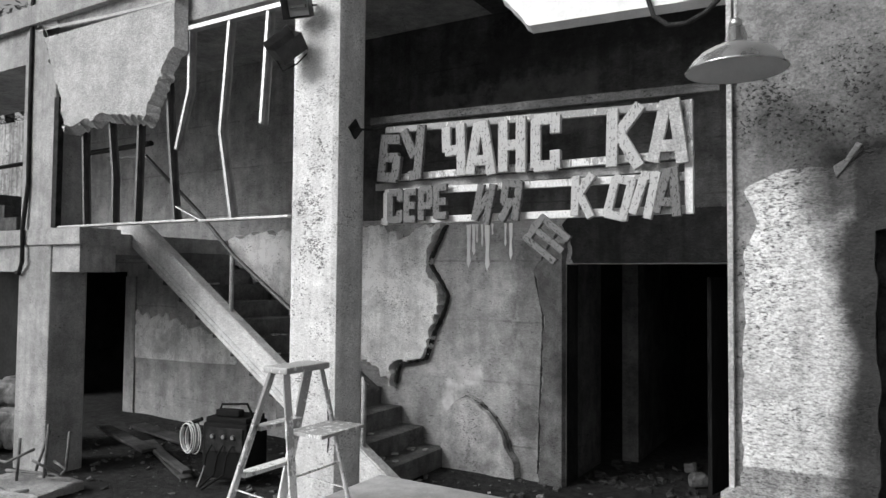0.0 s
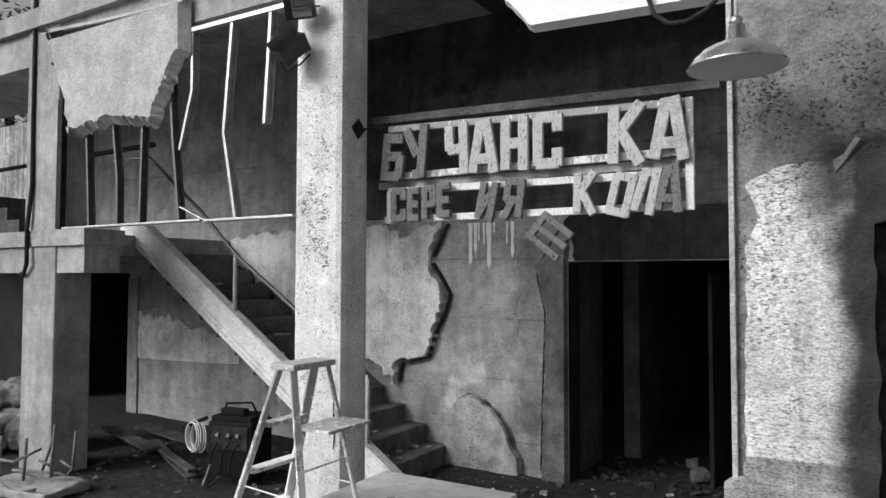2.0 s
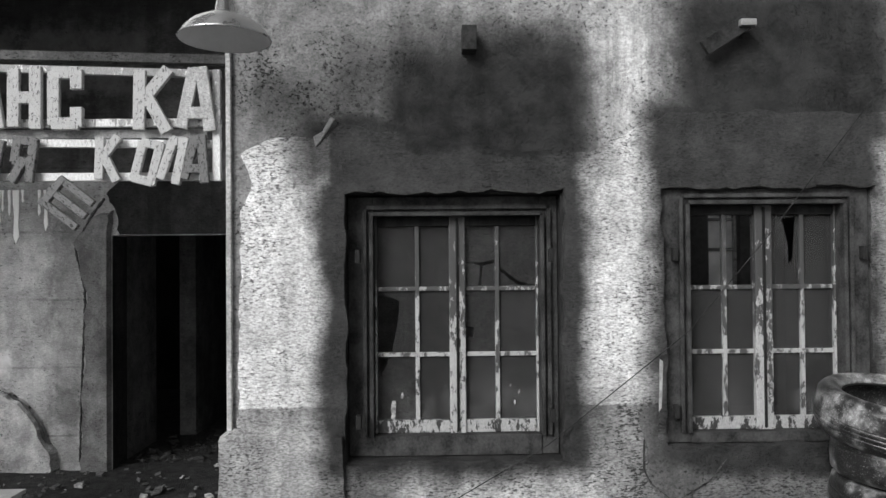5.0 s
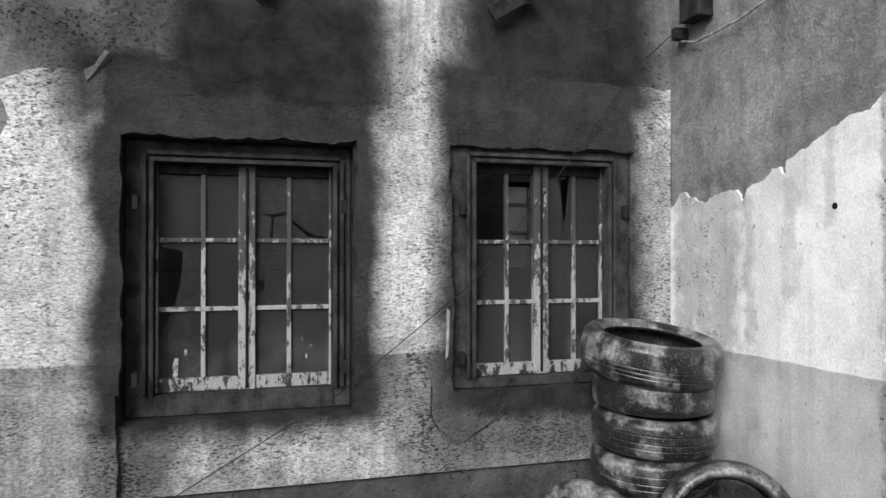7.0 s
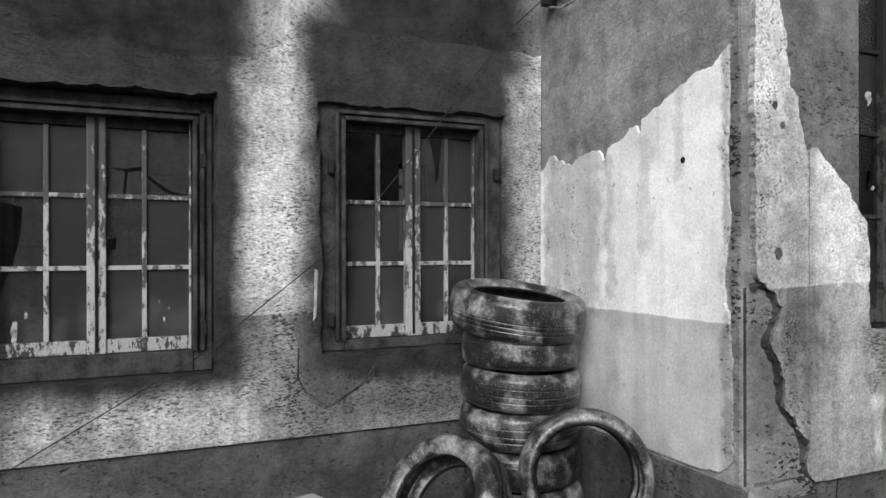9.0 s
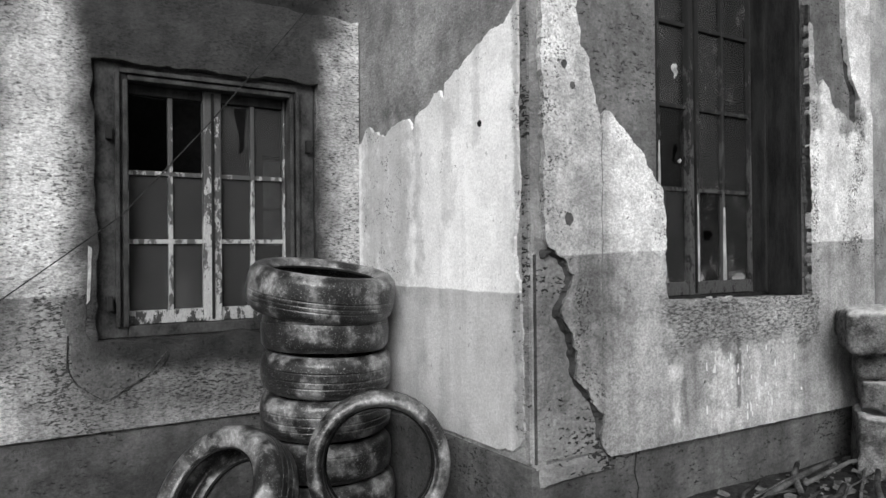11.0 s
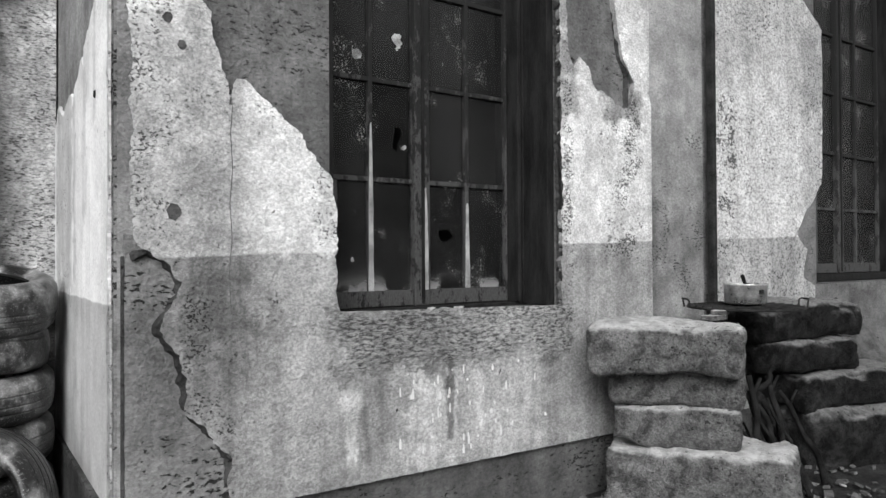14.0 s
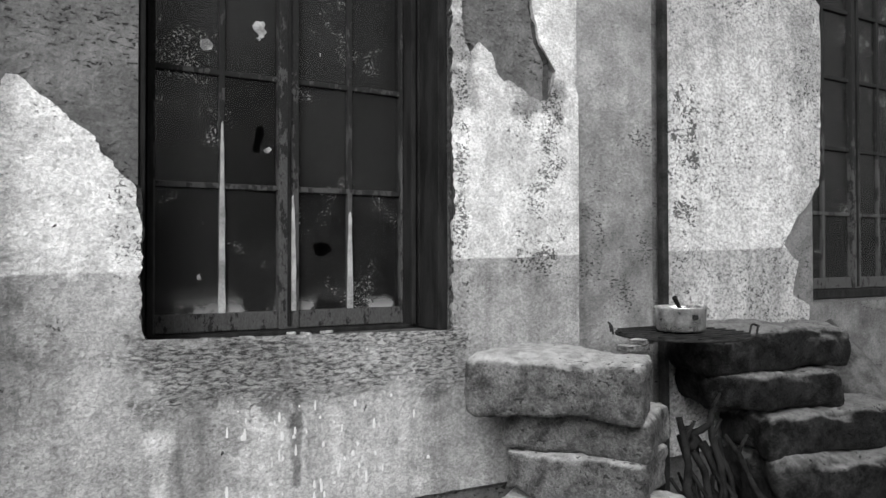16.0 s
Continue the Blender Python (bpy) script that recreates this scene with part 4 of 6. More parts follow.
# ---- windows ----
def build_window(name, label, x0, x1, z0, z1, y, opening, cols, rows, stile, mat, e=0.045, bar=0.010, holes=(), glass=None):
    """Casement: frame lining the reveal, a middle stile, glazing bars and panes. cols, rows: the bar positions."""
    w = thing(name, label, "window", kind="structure")
    ox0, ox1, oz0, oz1 = opening
    g = 0.004
    bm = box(ox0 + g, x0, y - 0.06, y + 0.06, oz0 + g, oz1 - g, 0.004)
    box(x1, ox1 - g, y - 0.06, y + 0.06, oz0 + g, oz1 - g, 0.004, bm)
    box(x0, x1, y - 0.06, y + 0.06, z1, oz1 - g, 0.004, bm)
    box(x0, x1, y - 0.07, y + 0.06, oz0 + g, z0, 0.004, bm)
    for d, e in ((0.0, 0.022), (0.03, 0.012)):
        box(x0 - d, x1 + d, y - 0.075 - e / 2, y - 0.055, z1 + d, z1 + d + 0.018, 0.003, bm)
        box(x0 - d - 0.018, x0 - d, y - 0.075 - e / 2, y - 0.055, z0, z1 + d, 0.003, bm)
        box(x1 + d, x1 + d + 0.018, y - 0.075 - e / 2, y - 0.055, z0, z1 + d, 0.003, bm)
    part("window_frame", bm, M_SOOTWOOD if mat is M_WOODPALE else M_WOOD, w)
    s0, s1 = stile
    part("stile", box(s0, s1, y - 0.03, y + 0.02, z0, z1, 0.006), mat, w, "chipped middle stile")
    mid = (s0 + s1) / 2
    part("meeting_bead", box(mid - 0.006, mid + 0.006, y - 0.038, y - 0.028, z0 + 0.01, z1 - 0.01, 0.003), M_WOOD, w)
    part("stile", box(x0 + 0.002, x0 + e, y - 0.022, y + 0.02, z0, z1, 0.005), mat, w)
    part("stile", box(x1 - e, x1 - 0.002, y - 0.022, y + 0.02, z0, z1, 0.005), mat, w)
    xs = [x0 + e, *(c for c in cols if c < s0), s0, s1, *(c for c in cols if c > s1), x1 - e]
    zs = [z0 + 0.06, *rows, z1 - 0.045]
    for a, b in ((x0 + e, s0), (s1, x1 - e)):
        part("rail", box(a, b, y - 0.02, y + 0.02, z0 + 0.002, z0 + 0.06, 0.004), M_RAIL if mat is M_WOODPALE else mat, w)
        part("rail", box(a, b, y - 0.02, y + 0.02, z1 - 0.045, z1 - 0.002, 0.004), M_WOOD, w)
        for z in rows:
            part("glazing_bar", box(a, b, y - 0.012, y + 0.012, z - bar, z + bar, 0.003), mat, w)
        for c in (c for c in cols if a < c < b):
            part("glazing_bar", box(c - bar, c + bar, y - 0.014, y + 0.012, z0 + 0.06, z1 - 0.045, 0.003), mat, w)
    col = 0
    for l, r in zip(xs, xs[1:]):
        if l == s0:
            continue
        for row, (lo, hi) in enumerate(zip(zs, zs[1:])):
            hole = [h for h in holes if h[0] == col and h[1] == row]
            if hole:
                ring = [(l + (r - l) * min(max(u, 0.02), 0.98), lo + (hi - lo) * min(max(v, 0.02), 0.98)) for u, v in hole[0][2]]
                part("pane", plate([V([(l, lo), (r, lo), (r, hi), (l, hi)]), ragged(V(ring), 0.002, 0.02, col + row)], on_y(y + 0.004), 0.003, chamfer=0), glass, w, "broken pane")
            else:
                part("pane", box(l, r, y + 0.001, y + 0.004, lo, hi), glass, w)
        col += 1
    return w


def make_glass(name, value, grime=0.9, film=(0.10, 0.35)):
    m, nt, bs = material(name, 0.08)
    co = coords(nt)
    out = nt.nodes["Material Output"]
    tr, gl, df = (nt.nodes.new("ShaderNodeBsdf" + k) for k in ("Transparent", "Glossy", "Diffuse"))
    tr.inputs[0].default_value = (0.8, 0.8, 0.8, 1)
    gl.inputs["Roughness"].default_value = 0.2
    df.inputs[0].default_value = (value * 1.6, value * 1.6, value * 1.6, 1)
    fr = nt.nodes.new("ShaderNodeFresnel")
    fr.inputs[0].default_value = 1.36
    a, b = nt.nodes.new("ShaderNodeMixShader"), nt.nodes.new("ShaderNodeMixShader")
    nt.links.new(fr.outputs[0], a.inputs[0])
    nt.links.new(tr.outputs[0], a.inputs[1])
    nt.links.new(gl.outputs[0], a.inputs[2])
    paleness = calc(nt, "MAXIMUM", span(nt, noise_tex(nt, co, 3, 4), 0.35, 0.75, *film), calc(nt, "MULTIPLY", span(nt, noise_tex(nt, co, 40, 5, 0.7), 0.55, 0.68, 0, 0.8 * grime if grime > 0.5 else 0.0), span(nt, noise_tex(nt, co, 5, 4), 0.50, 0.64)))
    low = calc(nt, "MULTIPLY", span(nt, axis(nt, co, "Z"), 1.22, 1.34, grime, 0.0), span(nt, noise_tex(nt, co, 9, 4), 0.42, 0.6))
    paleness = calc(nt, "MAXIMUM", paleness, low)
    sp = calc(nt, "MULTIPLY", span(nt, noise_tex(nt, co, 150, 3), 0.56, 0.64), span(nt, noise_tex(nt, co, 4, 5, 0.65), 0.48, 0.62, 0.0, grime if grime > 0.5 else 0.0))
    paleness = calc(nt, "MAXIMUM", paleness, sp)
    cm = nt.nodes.new("ShaderNodeCombineColor")
    pale = calc(nt, "MAXIMUM", calc(nt, "MULTIPLY", sp, 0.45), calc(nt, "ADD", calc(nt, "MULTIPLY", low, 0.28), value * 1.6))
    for k in range(3):
        nt.links.new(pale, cm.inputs[k])
    nt.links.new(cm.outputs[0], df.inputs[0])
    nt.links.new(paleness, b.inputs[0])
    nt.links.new(a.outputs[0], b.inputs[1])
    nt.links.new(df.outputs[0], b.inputs[2])
    nt.links.new(b.outputs[0], out.inputs["Surface"])
    return m


M_GLASS_A, M_GLASS_C = make_glass("sooty old glass", 0.034, 0.15, (0.45, 0.8)), make_glass("dusty old glass", 0.034)
build_window("window_1", "sooty wooden casement window with broken panes", 0.275, 1.045, 1.065, 2.075, 3.305, W1, (0.475, 0.85), (1.43, 1.737), (0.625, 0.70), M_WOODPALE, glass=M_GLASS_A,
             holes=((0, 1, ((0, 0), (0.35, 0.05), (0.5, 0.45), (0.55, 0.82), (0.3, 0.88), (0, 0.9))), (0, 0, ((0, 1), (0, 0.65), (0.15, 0.75), (0.3, 1))), (2, 1, ((0, 0.27), (0.25, 0.25), (0.27, 0.42), (0, 0.40))),
                    (2, 2, ((0.05, 0.44), (0.48, 0.36), (0.42, 0), (0.5, 0), (0.56, 0.36), (0.97, 0.42), (0.97, 0.46), (0.5, 0.41))), (3, 2, ((0, 0.30), (0.5, 0.06), (1, 0), (1, 0.04), (0.55, 0.11), (0.05, 0.35)))))
build_window("window_2", "sooty wooden casement window with chipped white bars", 1.715, 2.42, 1.08, 2.115, 3.238, W2, (1.898, 2.262), (1.438, 1.735), (2.035, 2.115), M_WOODPALE, glass=M_GLASS_A,
             holes=((0, 2, ((0, 0), (1, 0), (1, 1), (0, 1))), (1, 2, ((0, 0), (1, 0), (1, 1), (0, 1))), (2, 2, ((0.4, 0.95), (0.6, 0.6), (0.62, 0.3), (0.75, 0.4), (0.85, 0.97)))))
build_window("window_3", "tall dark barred window with dusty panes", 3.455, 4.31, 1.18, 3.35, 2.052, WC, (3.668, 4.105), (1.649, 2.015, 2.38, 2.75), (3.848, 3.918), M_BARDARK, 0.03, 0.009,
             holes=((2, 0, ((0.3, 0.55), (0.35, 0.46), (0.5, 0.44), (0.7, 0.5), (0.55, 0.57))), (1, 1, ((0.55, 0.34), (0.68, 0.30), (0.70, 0.4), (0.8, 0.48), (0.76, 0.56), (0.62, 0.55)))), glass=M_GLASS_C)
build_window("window_4", "tall dark window with dusty panes", 6.5, 7.55, 1.25, 3.35, 2.03, WD, (6.75, 7.25), (1.65, 2.0, 2.38, 2.75), (6.98, 7.05), M_BARDARK, glass=M_GLASS_C)
def far_window():
    """A narrow light of milky glass at the back of the burnt room."""
    m, nt, bs = material("milky dusty glass", 0.9)
    tl = nt.nodes.new("ShaderNodeBsdfTranslucent")
    tone = span(nt, noise_tex(nt, coords(nt), 4, 4), 0.3, 0.7, 0.7, 0.95)
    cm = nt.nodes.new("ShaderNodeCombineColor")
    for k in range(3):
        nt.links.new(tone, cm.inputs[k])
    nt.links.new(cm.outputs[0], tl.inputs[0])
    nt.links.new(tl.outputs[0], nt.nodes["Material Output"].inputs["Surface"])
    w = thing("window_5", "narrow milky window at the back of the dark room", "window", kind="structure")
    x0, x1, z0, z1 = FAR
    bm = box(x0 + 0.003, x0 + 0.05, 9.0, 9.08, z0, z1, 0.004)
    box(x1 - 0.05, x1 - 0.003, 9.0, 9.08, z0, z1, 0.004, bm)
    for z in (z0 + 0.002, 1.95, 2.34, z1 - 0.052):
        box(x0 + 0.05, x1 - 0.05, 9.0, 9.06, z, z + 0.04, 0.004, bm)
    part("window_frame", bm, M_WOODGREY, w)
    for a, b in ((z0 + 0.042, 1.95), (1.99, 2.34), (2.38, z1 - 0.052)):
        part("pane", box(x0 + 0.05, x1 - 0.05, 9.028, 9.034, a, b), m, w)


far_window()
for win, x, z0, z1 in ((3, 3.668, 1.24, 1.86), (3, 3.895, 1.24, 1.63), (3, 4.105, 1.24, 1.58)):
    pts = [(x - 0.012, z0), (x + 0.012, z0), (x + 0.011, z0 + 0.1), (x + 0.010, (z0 + z1) / 2), (x + 0.006, z1 - 0.03), (x + 0.002, z1), (x - 0.006, z1 - 0.01), (x - 0.010, (z0 + z1) / 2)]
    part("paint_streak", plate([ragged(V(pts), 0.002, 0.03, x)], on_y(2.052 - (0.0315 if 3.8 < x < 4 else 0.0155)), 0.003), M_STREAK, bpy.data.objects["window_3"], "run of white paint on a bar")
for x0, x1 in ((3.404, 3.42), (4.345, 4.381)):
    part("reveal_board", box(x0, x1, 1.83, 1.99, 1.17, 3.39, 0.004), M_WOOD, bpy.data.objects["window_3"], "dark board lining the reveal")
part("loose_flap", plate([ragged(V([(0.03, 2.38), (0.06, 2.41), (0.12, 2.50), (0.10, 2.51), (0.06, 2.45), (0.02, 2.425)]), 0.004, 0.02, 47.0)], lambda u, v, d: (u, FRONT_A - 0.034 - d - 0.2 * max(v - 2.40, 0), v), 0.006), M_CONC_B, wall_a, "loose pale flap of plaster")
# cracks, dents and shards
random.seed(8)
for k in range(46):
    x, z, w, h = random.gauss(3.90, 0.15), random.uniform(0.69, 0.98), random.uniform(0.0015, 0.0045), random.uniform(0.003, 0.018)
    pts = [(x - w, z - h), (x + w, z - h), (x + w * 1.3, z), (x + w * 0.6, z + h), (x - w * 0.6, z + h), (x - w * 1.3, z)]
    part("paint_run", plate([ragged(V(pts), 0.002, 0.006, k * 1.7)], on_y(FRONT_C - 0.04), 0.0015), M_DRIP, wall_c, "run of white paint")
part("crack", tube([(3.078, 1.780, 1.80), (3.072, 1.780, 1.72), (3.078, 1.780, 1.62), (3.070, 1.780, 1.52), (3.076, 1.780, 1.42), (3.068, 1.780, 1.32), (3.072, 1.780, 1.22)], 0.0014, sides=5), M_CONC_D, wall_c, "hairline crack in the plaster")
part("crack", tube([(3.26, 1.806, 0.63), (3.25, 1.806, 0.56), (3.27, 1.806, 0.50), (3.26, 1.806, 0.44)], 0.0025, sides=5), M_WOOD, wall_c, "crack in the plinth")
for x, z, r in ((2.915, 1.49, 0.021), (2.90, 2.02, 0.013), (4.057, 0.947, 0.012), (2.94, 1.95, 0.010), (3.2, 1.5, 0.008), (3.62, 0.86, 0.008)):
    bm = plate([ragged(V([(x + r * math.cos(k), z + 1.3 * r * math.sin(k)) for k in range(6)]), 0.009, 0.006, x + z, (), 0.3)], on_y(FRONT_C - 0.04), 0.002)
    part("dent", bm, M_CONC_D, wall_c, "dark dent in the plaster")
for x, z, r in ((3.79, 2.17, 0.040), (3.82, 1.775, 0.006), (3.62, 2.10, 0.012), (4.0, 2.12, 0.008), (3.60, 1.36, 0.012)):
    bm = plate([ragged(V([(x + 0.5 * r * math.cos(k), z + 0.9 * r * math.sin(k)) for k in range(6)]), 0.022, 0.004, x * 3 + z)], on_y(2.052 + 0.001), 0.001)
    part("shard", bm, M_PAPER, bpy.data.objects["window_3"], "scrap of paper stuck to the glass")
for x, z, r in ((0.36, 1.17, 0.024), (0.93, 1.2, 0.006), (0.95, 1.25, 0.005), (0.91, 1.28, 0.005), (0.40, 1.24, 0.008)):
    bm = plate([ragged(V([(x + 0.6 * r * math.cos(k), z + 2.0 * r * math.sin(k)) for k in range(6)]), 0.008, 0.004, x * 3 + z)], on_y(3.306), 0.001)
    part("shard", bm, M_PAPER, bpy.data.objects["window_1"], "scrap of paper stuck to the glass")


# ---- tyres ----
def build_tyre(name, label, r=0.305, width=0.19, grooves=(-0.5, -0.17, 0.17, 0.5), open_part=0.69):
    ob = thing(name, label, "tyre", group="pile of old tyres")
    hw, rim = width / 2, r * open_part
    prof = [(rim, -hw * 0.66), (rim + 0.006, -hw * 0.80), (rim + 0.018, -hw * 0.84), (r * 0.78, -hw * 0.95), (r * 0.85, -hw), (r * 0.91, -hw * 0.93), (r * 0.945, -hw * 0.80)]
    side = len(prof)
    zs = sorted({-0.7, -0.6, 0.0, 0.6, 0.7, *(g + d for g in grooves for d in (-0.06, -0.032, -0.018, 0.018, 0.032, 0.06))})
    for z in zs:
        deep = any(abs(z - g) < 0.025 for g in grooves)
        prof.append((r - 0.028 * r * (z / 0.7) ** 2 - (0.0035 if deep else 0), z * hw))
    prof += [(a, -b) for a, b in reversed(prof[:side])]
    prof += [(rim + 0.012, hw * 0.55), (rim + 0.06, hw * 0.62), (r - 0.03, hw * 0.5), (r - 0.026, 0.0), (r - 0.03, -hw * 0.5), (rim + 0.06, -hw * 0.62), (rim + 0.012, -hw * 0.55)]
    bm = lathe(prof, 48, closed=True)
    for v in bm.verts:
        q = v.co * 4
        v.co += v.co.normalized() * 0.004 * noise.noise(q)
    carcass = part("carcass", bm, M_RUBBER, ob, smooth=True)
    part("bead", lathe([(rim - 0.002, -hw * 0.70), (rim - 0.004, -hw * 0.62), (rim + 0.004, -hw * 0.55), (rim + 0.008, -hw * 0.70)], 40, closed=True), M_BLACK, carcass, "smooth inner bead", True)
    part("bead", lathe([(rim - 0.002, hw * 0.70), (rim - 0.004, hw * 0.62), (rim + 0.004, hw * 0.55), (rim + 0.008, hw * 0.70)], 40, closed=True), M_BLACK, carcass, smooth=True)
    return ob


tyre = build_tyre("tyre", "dusty worn car tyre on top of a stack against the wall", 0.315, 0.195, (-0.45, -0.25, -0.05))
tyre.matrix_world = pose(2.43, 2.80, 1.225, 9, 2, 10)
under = build_tyre("tyre", "dusty worn car tyre in a stack against the wall", 0.272, 0.165, (0.42,))
z = 1.053
under.matrix_world = pose(2.445, 2.80, z, 2, 2, 70)
other = build_tyre("tyre", "block-treaded car tyre in a stack against the wall", 0.28, 0.172, (-0.4, -0.1, 0.3))
other.matrix_world = pose(2.455, 2.815, z - 0.165, -2, -3, 140)
for k, dz in enumerate((-0.34, -0.525, -0.70, -0.87)):
    copy_thing(under if k % 2 else other, pose(2.455 + 0.01 * k, 2.825, z + dz, 1 - k, 2 * k - 2, 40 + 50 * k))["label"] = "dusty worn car tyre in a stack against the wall"
lean = build_tyre("tyre", "worn car tyre leaning upright against the stack", 0.262, 0.19, (-0.3, 0.0, 0.3), 0.755)
lean.matrix_world = pose(2.43, 2.27, 0.615, 78, 0, -27)
side = build_tyre("tyre", "worn car tyre leaning on its edge beside the stack", 0.285, 0.20, (-0.3, 0.0, 0.3), 0.66)
side.matrix_world = pose(1.95, 2.56, 0.47, 56, 0, -66)


# ---- stone stacks ----
def build_block(name, label, sx, sy, sz, seed, at, turn, mat, group, tilt=0, worn=0.0):
    bm = bmesh.new()
    nx, ny, nz = (max(3, int(s / 0.016)) for s in (sx, sy, sz))
    bmesh.ops.create_cube(bm, size=1, matrix=Matrix.Diagonal((sx, sy, sz, 1)))
    for ax, n in ((0, nx), (1, ny), (2, nz)):
        es = [e for e in bm.edges if abs((e.verts[0].co - e.verts[1].co).normalized()[ax]) > 0.9]
        bmesh.ops.subdivide_edges(bm, edges=es, cuts=n, use_grid_fill=True)
    half = Vector((sx, sy, sz)) / 2
    r = max(min(0.02, sz * 0.2), worn)
    for v in bm.verts:
        core = Vector([max(-h + r, min(h - r, c)) for c, h in zip(v.co, half)])
        d = v.co - core
        q = v.co * 4.5 + Vector((seed * 7.3, seed, 0))
        chip = 1 + 0.5 * noise.noise(q * 1.5)
        if d.length > 1e-5:
            v.co = core + d.normalized() * min(d.length, r * chip)
        n = d.normalized() if d.length > 1e-5 else Vector()
        v.co += n * (0.030 * noise.noise(q * 0.7) - 0.022 * max(0.0, noise.noise(q * 2.2) - 0.15) + 0.006 * noise.noise(q * 7) + 0.003 * noise.noise(q * 16) - 0.012 * max(0.0, 0.25 - abs(noise.noise(q * 1.7 + Vector((5, 0, 0)))) * 2)) * min(1, sz / 0.12)
        v.co.z += 0.005 * noise.noise(Vector((v.co.x * 3, v.co.y * 3, seed * 3)))
    ob = part(name, bm, mat, smooth=True)
    ob.matrix_world = pose(*at, tilt, -tilt, turn)
    return tagged(ob, label, "stone block", group=group)


for sx, sy, z0, z1, x, y, turn, seed, lab in ((0.66, 0.36, 0.36, 0.665, 4.72, 1.42, -58, 1, "large squared stone at the foot of a stack"),
                                             (0.47, 0.36, 0.655, 0.815, 4.725, 1.515, -60, 2, "squared grey stone in a stack"),
                                             (0.48, 0.36, 0.805, 0.945, 4.73, 1.525, -56, 3, "rough rounded stone in a stack"),
                                             (0.53, 0.35, 0.935, 1.115, 4.603, 1.482, -51, 4, "flat chipped stone on top of a stack")):
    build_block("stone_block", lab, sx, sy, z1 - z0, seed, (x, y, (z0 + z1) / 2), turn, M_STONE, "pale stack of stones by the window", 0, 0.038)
for sx, sy, z0, z1, x, y, turn, seed, lab in ((0.80, 0.40, 0.36, 0.66, 5.98, 1.46, -20, 5, "dark broad stone at the foot of a stack"),
                                             (0.66, 0.34, 0.65, 0.83, 5.90, 1.52, -14, 6, "dark squared stone in a stack"),
                                             (0.62, 0.28, 0.82, 0.98, 5.68, 1.60, -18, 7, "dark rough stone in a stack"),
                                             (0.74, 0.27, 0.97, 1.15, 5.68, 1.60, -12, 8, "chipped stone on top of a stack under the grill")):
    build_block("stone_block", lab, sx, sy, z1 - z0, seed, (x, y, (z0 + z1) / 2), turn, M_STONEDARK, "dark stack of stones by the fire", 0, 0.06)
for k, (x, y, zz, sx, sy, sz) in enumerate(((4.86, 1.44, 1.122, 0.10, 0.06, 0.025), (4.895, 1.44, 1.141, 0.08, 0.055, 0.020))):
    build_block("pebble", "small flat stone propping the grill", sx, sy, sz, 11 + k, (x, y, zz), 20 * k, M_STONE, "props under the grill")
log = thing("log", "thick weathered log leaning by the stones", "log")
part("trunk", tube([(6.35, 1.35, 0.40), (6.30, 1.5, 0.8), (6.2, 1.72, 1.08)], [0.11, 0.105, 0.10], sides=12), M_BARK, log, smooth=True)


# ---- grill, pot and firewood ----
def build_grill():
    g = thing("grill", "round blackened wire grill laid across the stones", "grill", (5.11, 1.47, 1.15))
    part("plate", lathe([(0.0, 0.0), (0.215, 0.0), (0.215, 0.006), (0.0, 0.006)], 40), M_DARKSTEEL, g)
    ring = [(0.222 * math.cos(t), 0.222 * math.sin(t), 0.0) for t in (2 * math.pi * k / 40 for k in range(41))]
    part("rim", tube(ring, 0.005, sides=6, cap=False), M_DARKSTEEL, g, smooth=True)
    for k in range(9):
        y = -0.184 + 0.046 * k
        half = math.sqrt(0.222 ** 2 - y * y)
        part("wire", tube([(-half, y, 0.008), (half, y, 0.008)], 0.003, sides=5), M_DARKSTEEL, g)
    for t in (-0.65, 2.5):
        c, s = math.cos(t), math.sin(t)
        p = lambda r, o, h: (r * c - o * s, r * s + o * c, h)
        part("handle", tube([p(0.235, -0.04, 0.0), p(0.24, -0.04, 0.03), p(0.245, -0.03, 0.035), p(0.245, 0.03, 0.035), p(0.24, 0.04, 0.03), p(0.235, 0.04, 0.0)], 0.004, sides=6), M_DARKSTEEL, g)
    return g


build_grill()
pot = thing("saucepan", "dented aluminium saucepan with a dark spoon inside", "saucepan", (5.085, 1.45, 1.166))
part("body", lathe([(0.0, 0.0), (0.074, 0.0), (0.081, 0.008), (0.084, 0.075), (0.088, 0.080), (0.086, 0.083), (0.081, 0.078), (0.079, 0.012), (0.0, 0.006)], 36), M_PANMETAL, pot, smooth=True)
part("handle_stub", box(-0.009, 0.009, -0.008, 0.004, -0.008, 0.008, 0.003, m=pose(-0.022, -0.082, 0.052, 0, 0, -15)), M_DARKSTEEL, pot, "dark riveted handle lug")
part("spoon", tube([(0.03, 0.0, 0.02), (-0.02, -0.01, 0.085), (-0.045, -0.015, 0.115)], [0.012, 0.007, 0.009], sides=8), M_BLACK, pot, "dark spoon handle")
random.seed(4)
STICKS = [(5.02, 1.40, 0.885, 5.07, 1.30, 0.35, 0.017), (5.20, 1.40, 0.90, 5.06, 1.39, 0.78, 0.013), (5.19, 1.42, 0.87, 5.15, 1.30, 0.35, 0.014), (5.24, 1.40, 0.80, 5.45, 1.27, 0.35, 0.013),
          (5.10, 1.44, 0.84, 5.12, 1.26, 0.35, 0.015), (5.04, 1.42, 0.82, 5.10, 1.30, 0.35, 0.011), (5.26, 1.44, 0.78, 5.24, 1.26, 0.35, 0.011), (5.15, 1.45, 0.80, 5.30, 1.24, 0.35, 0.016)]
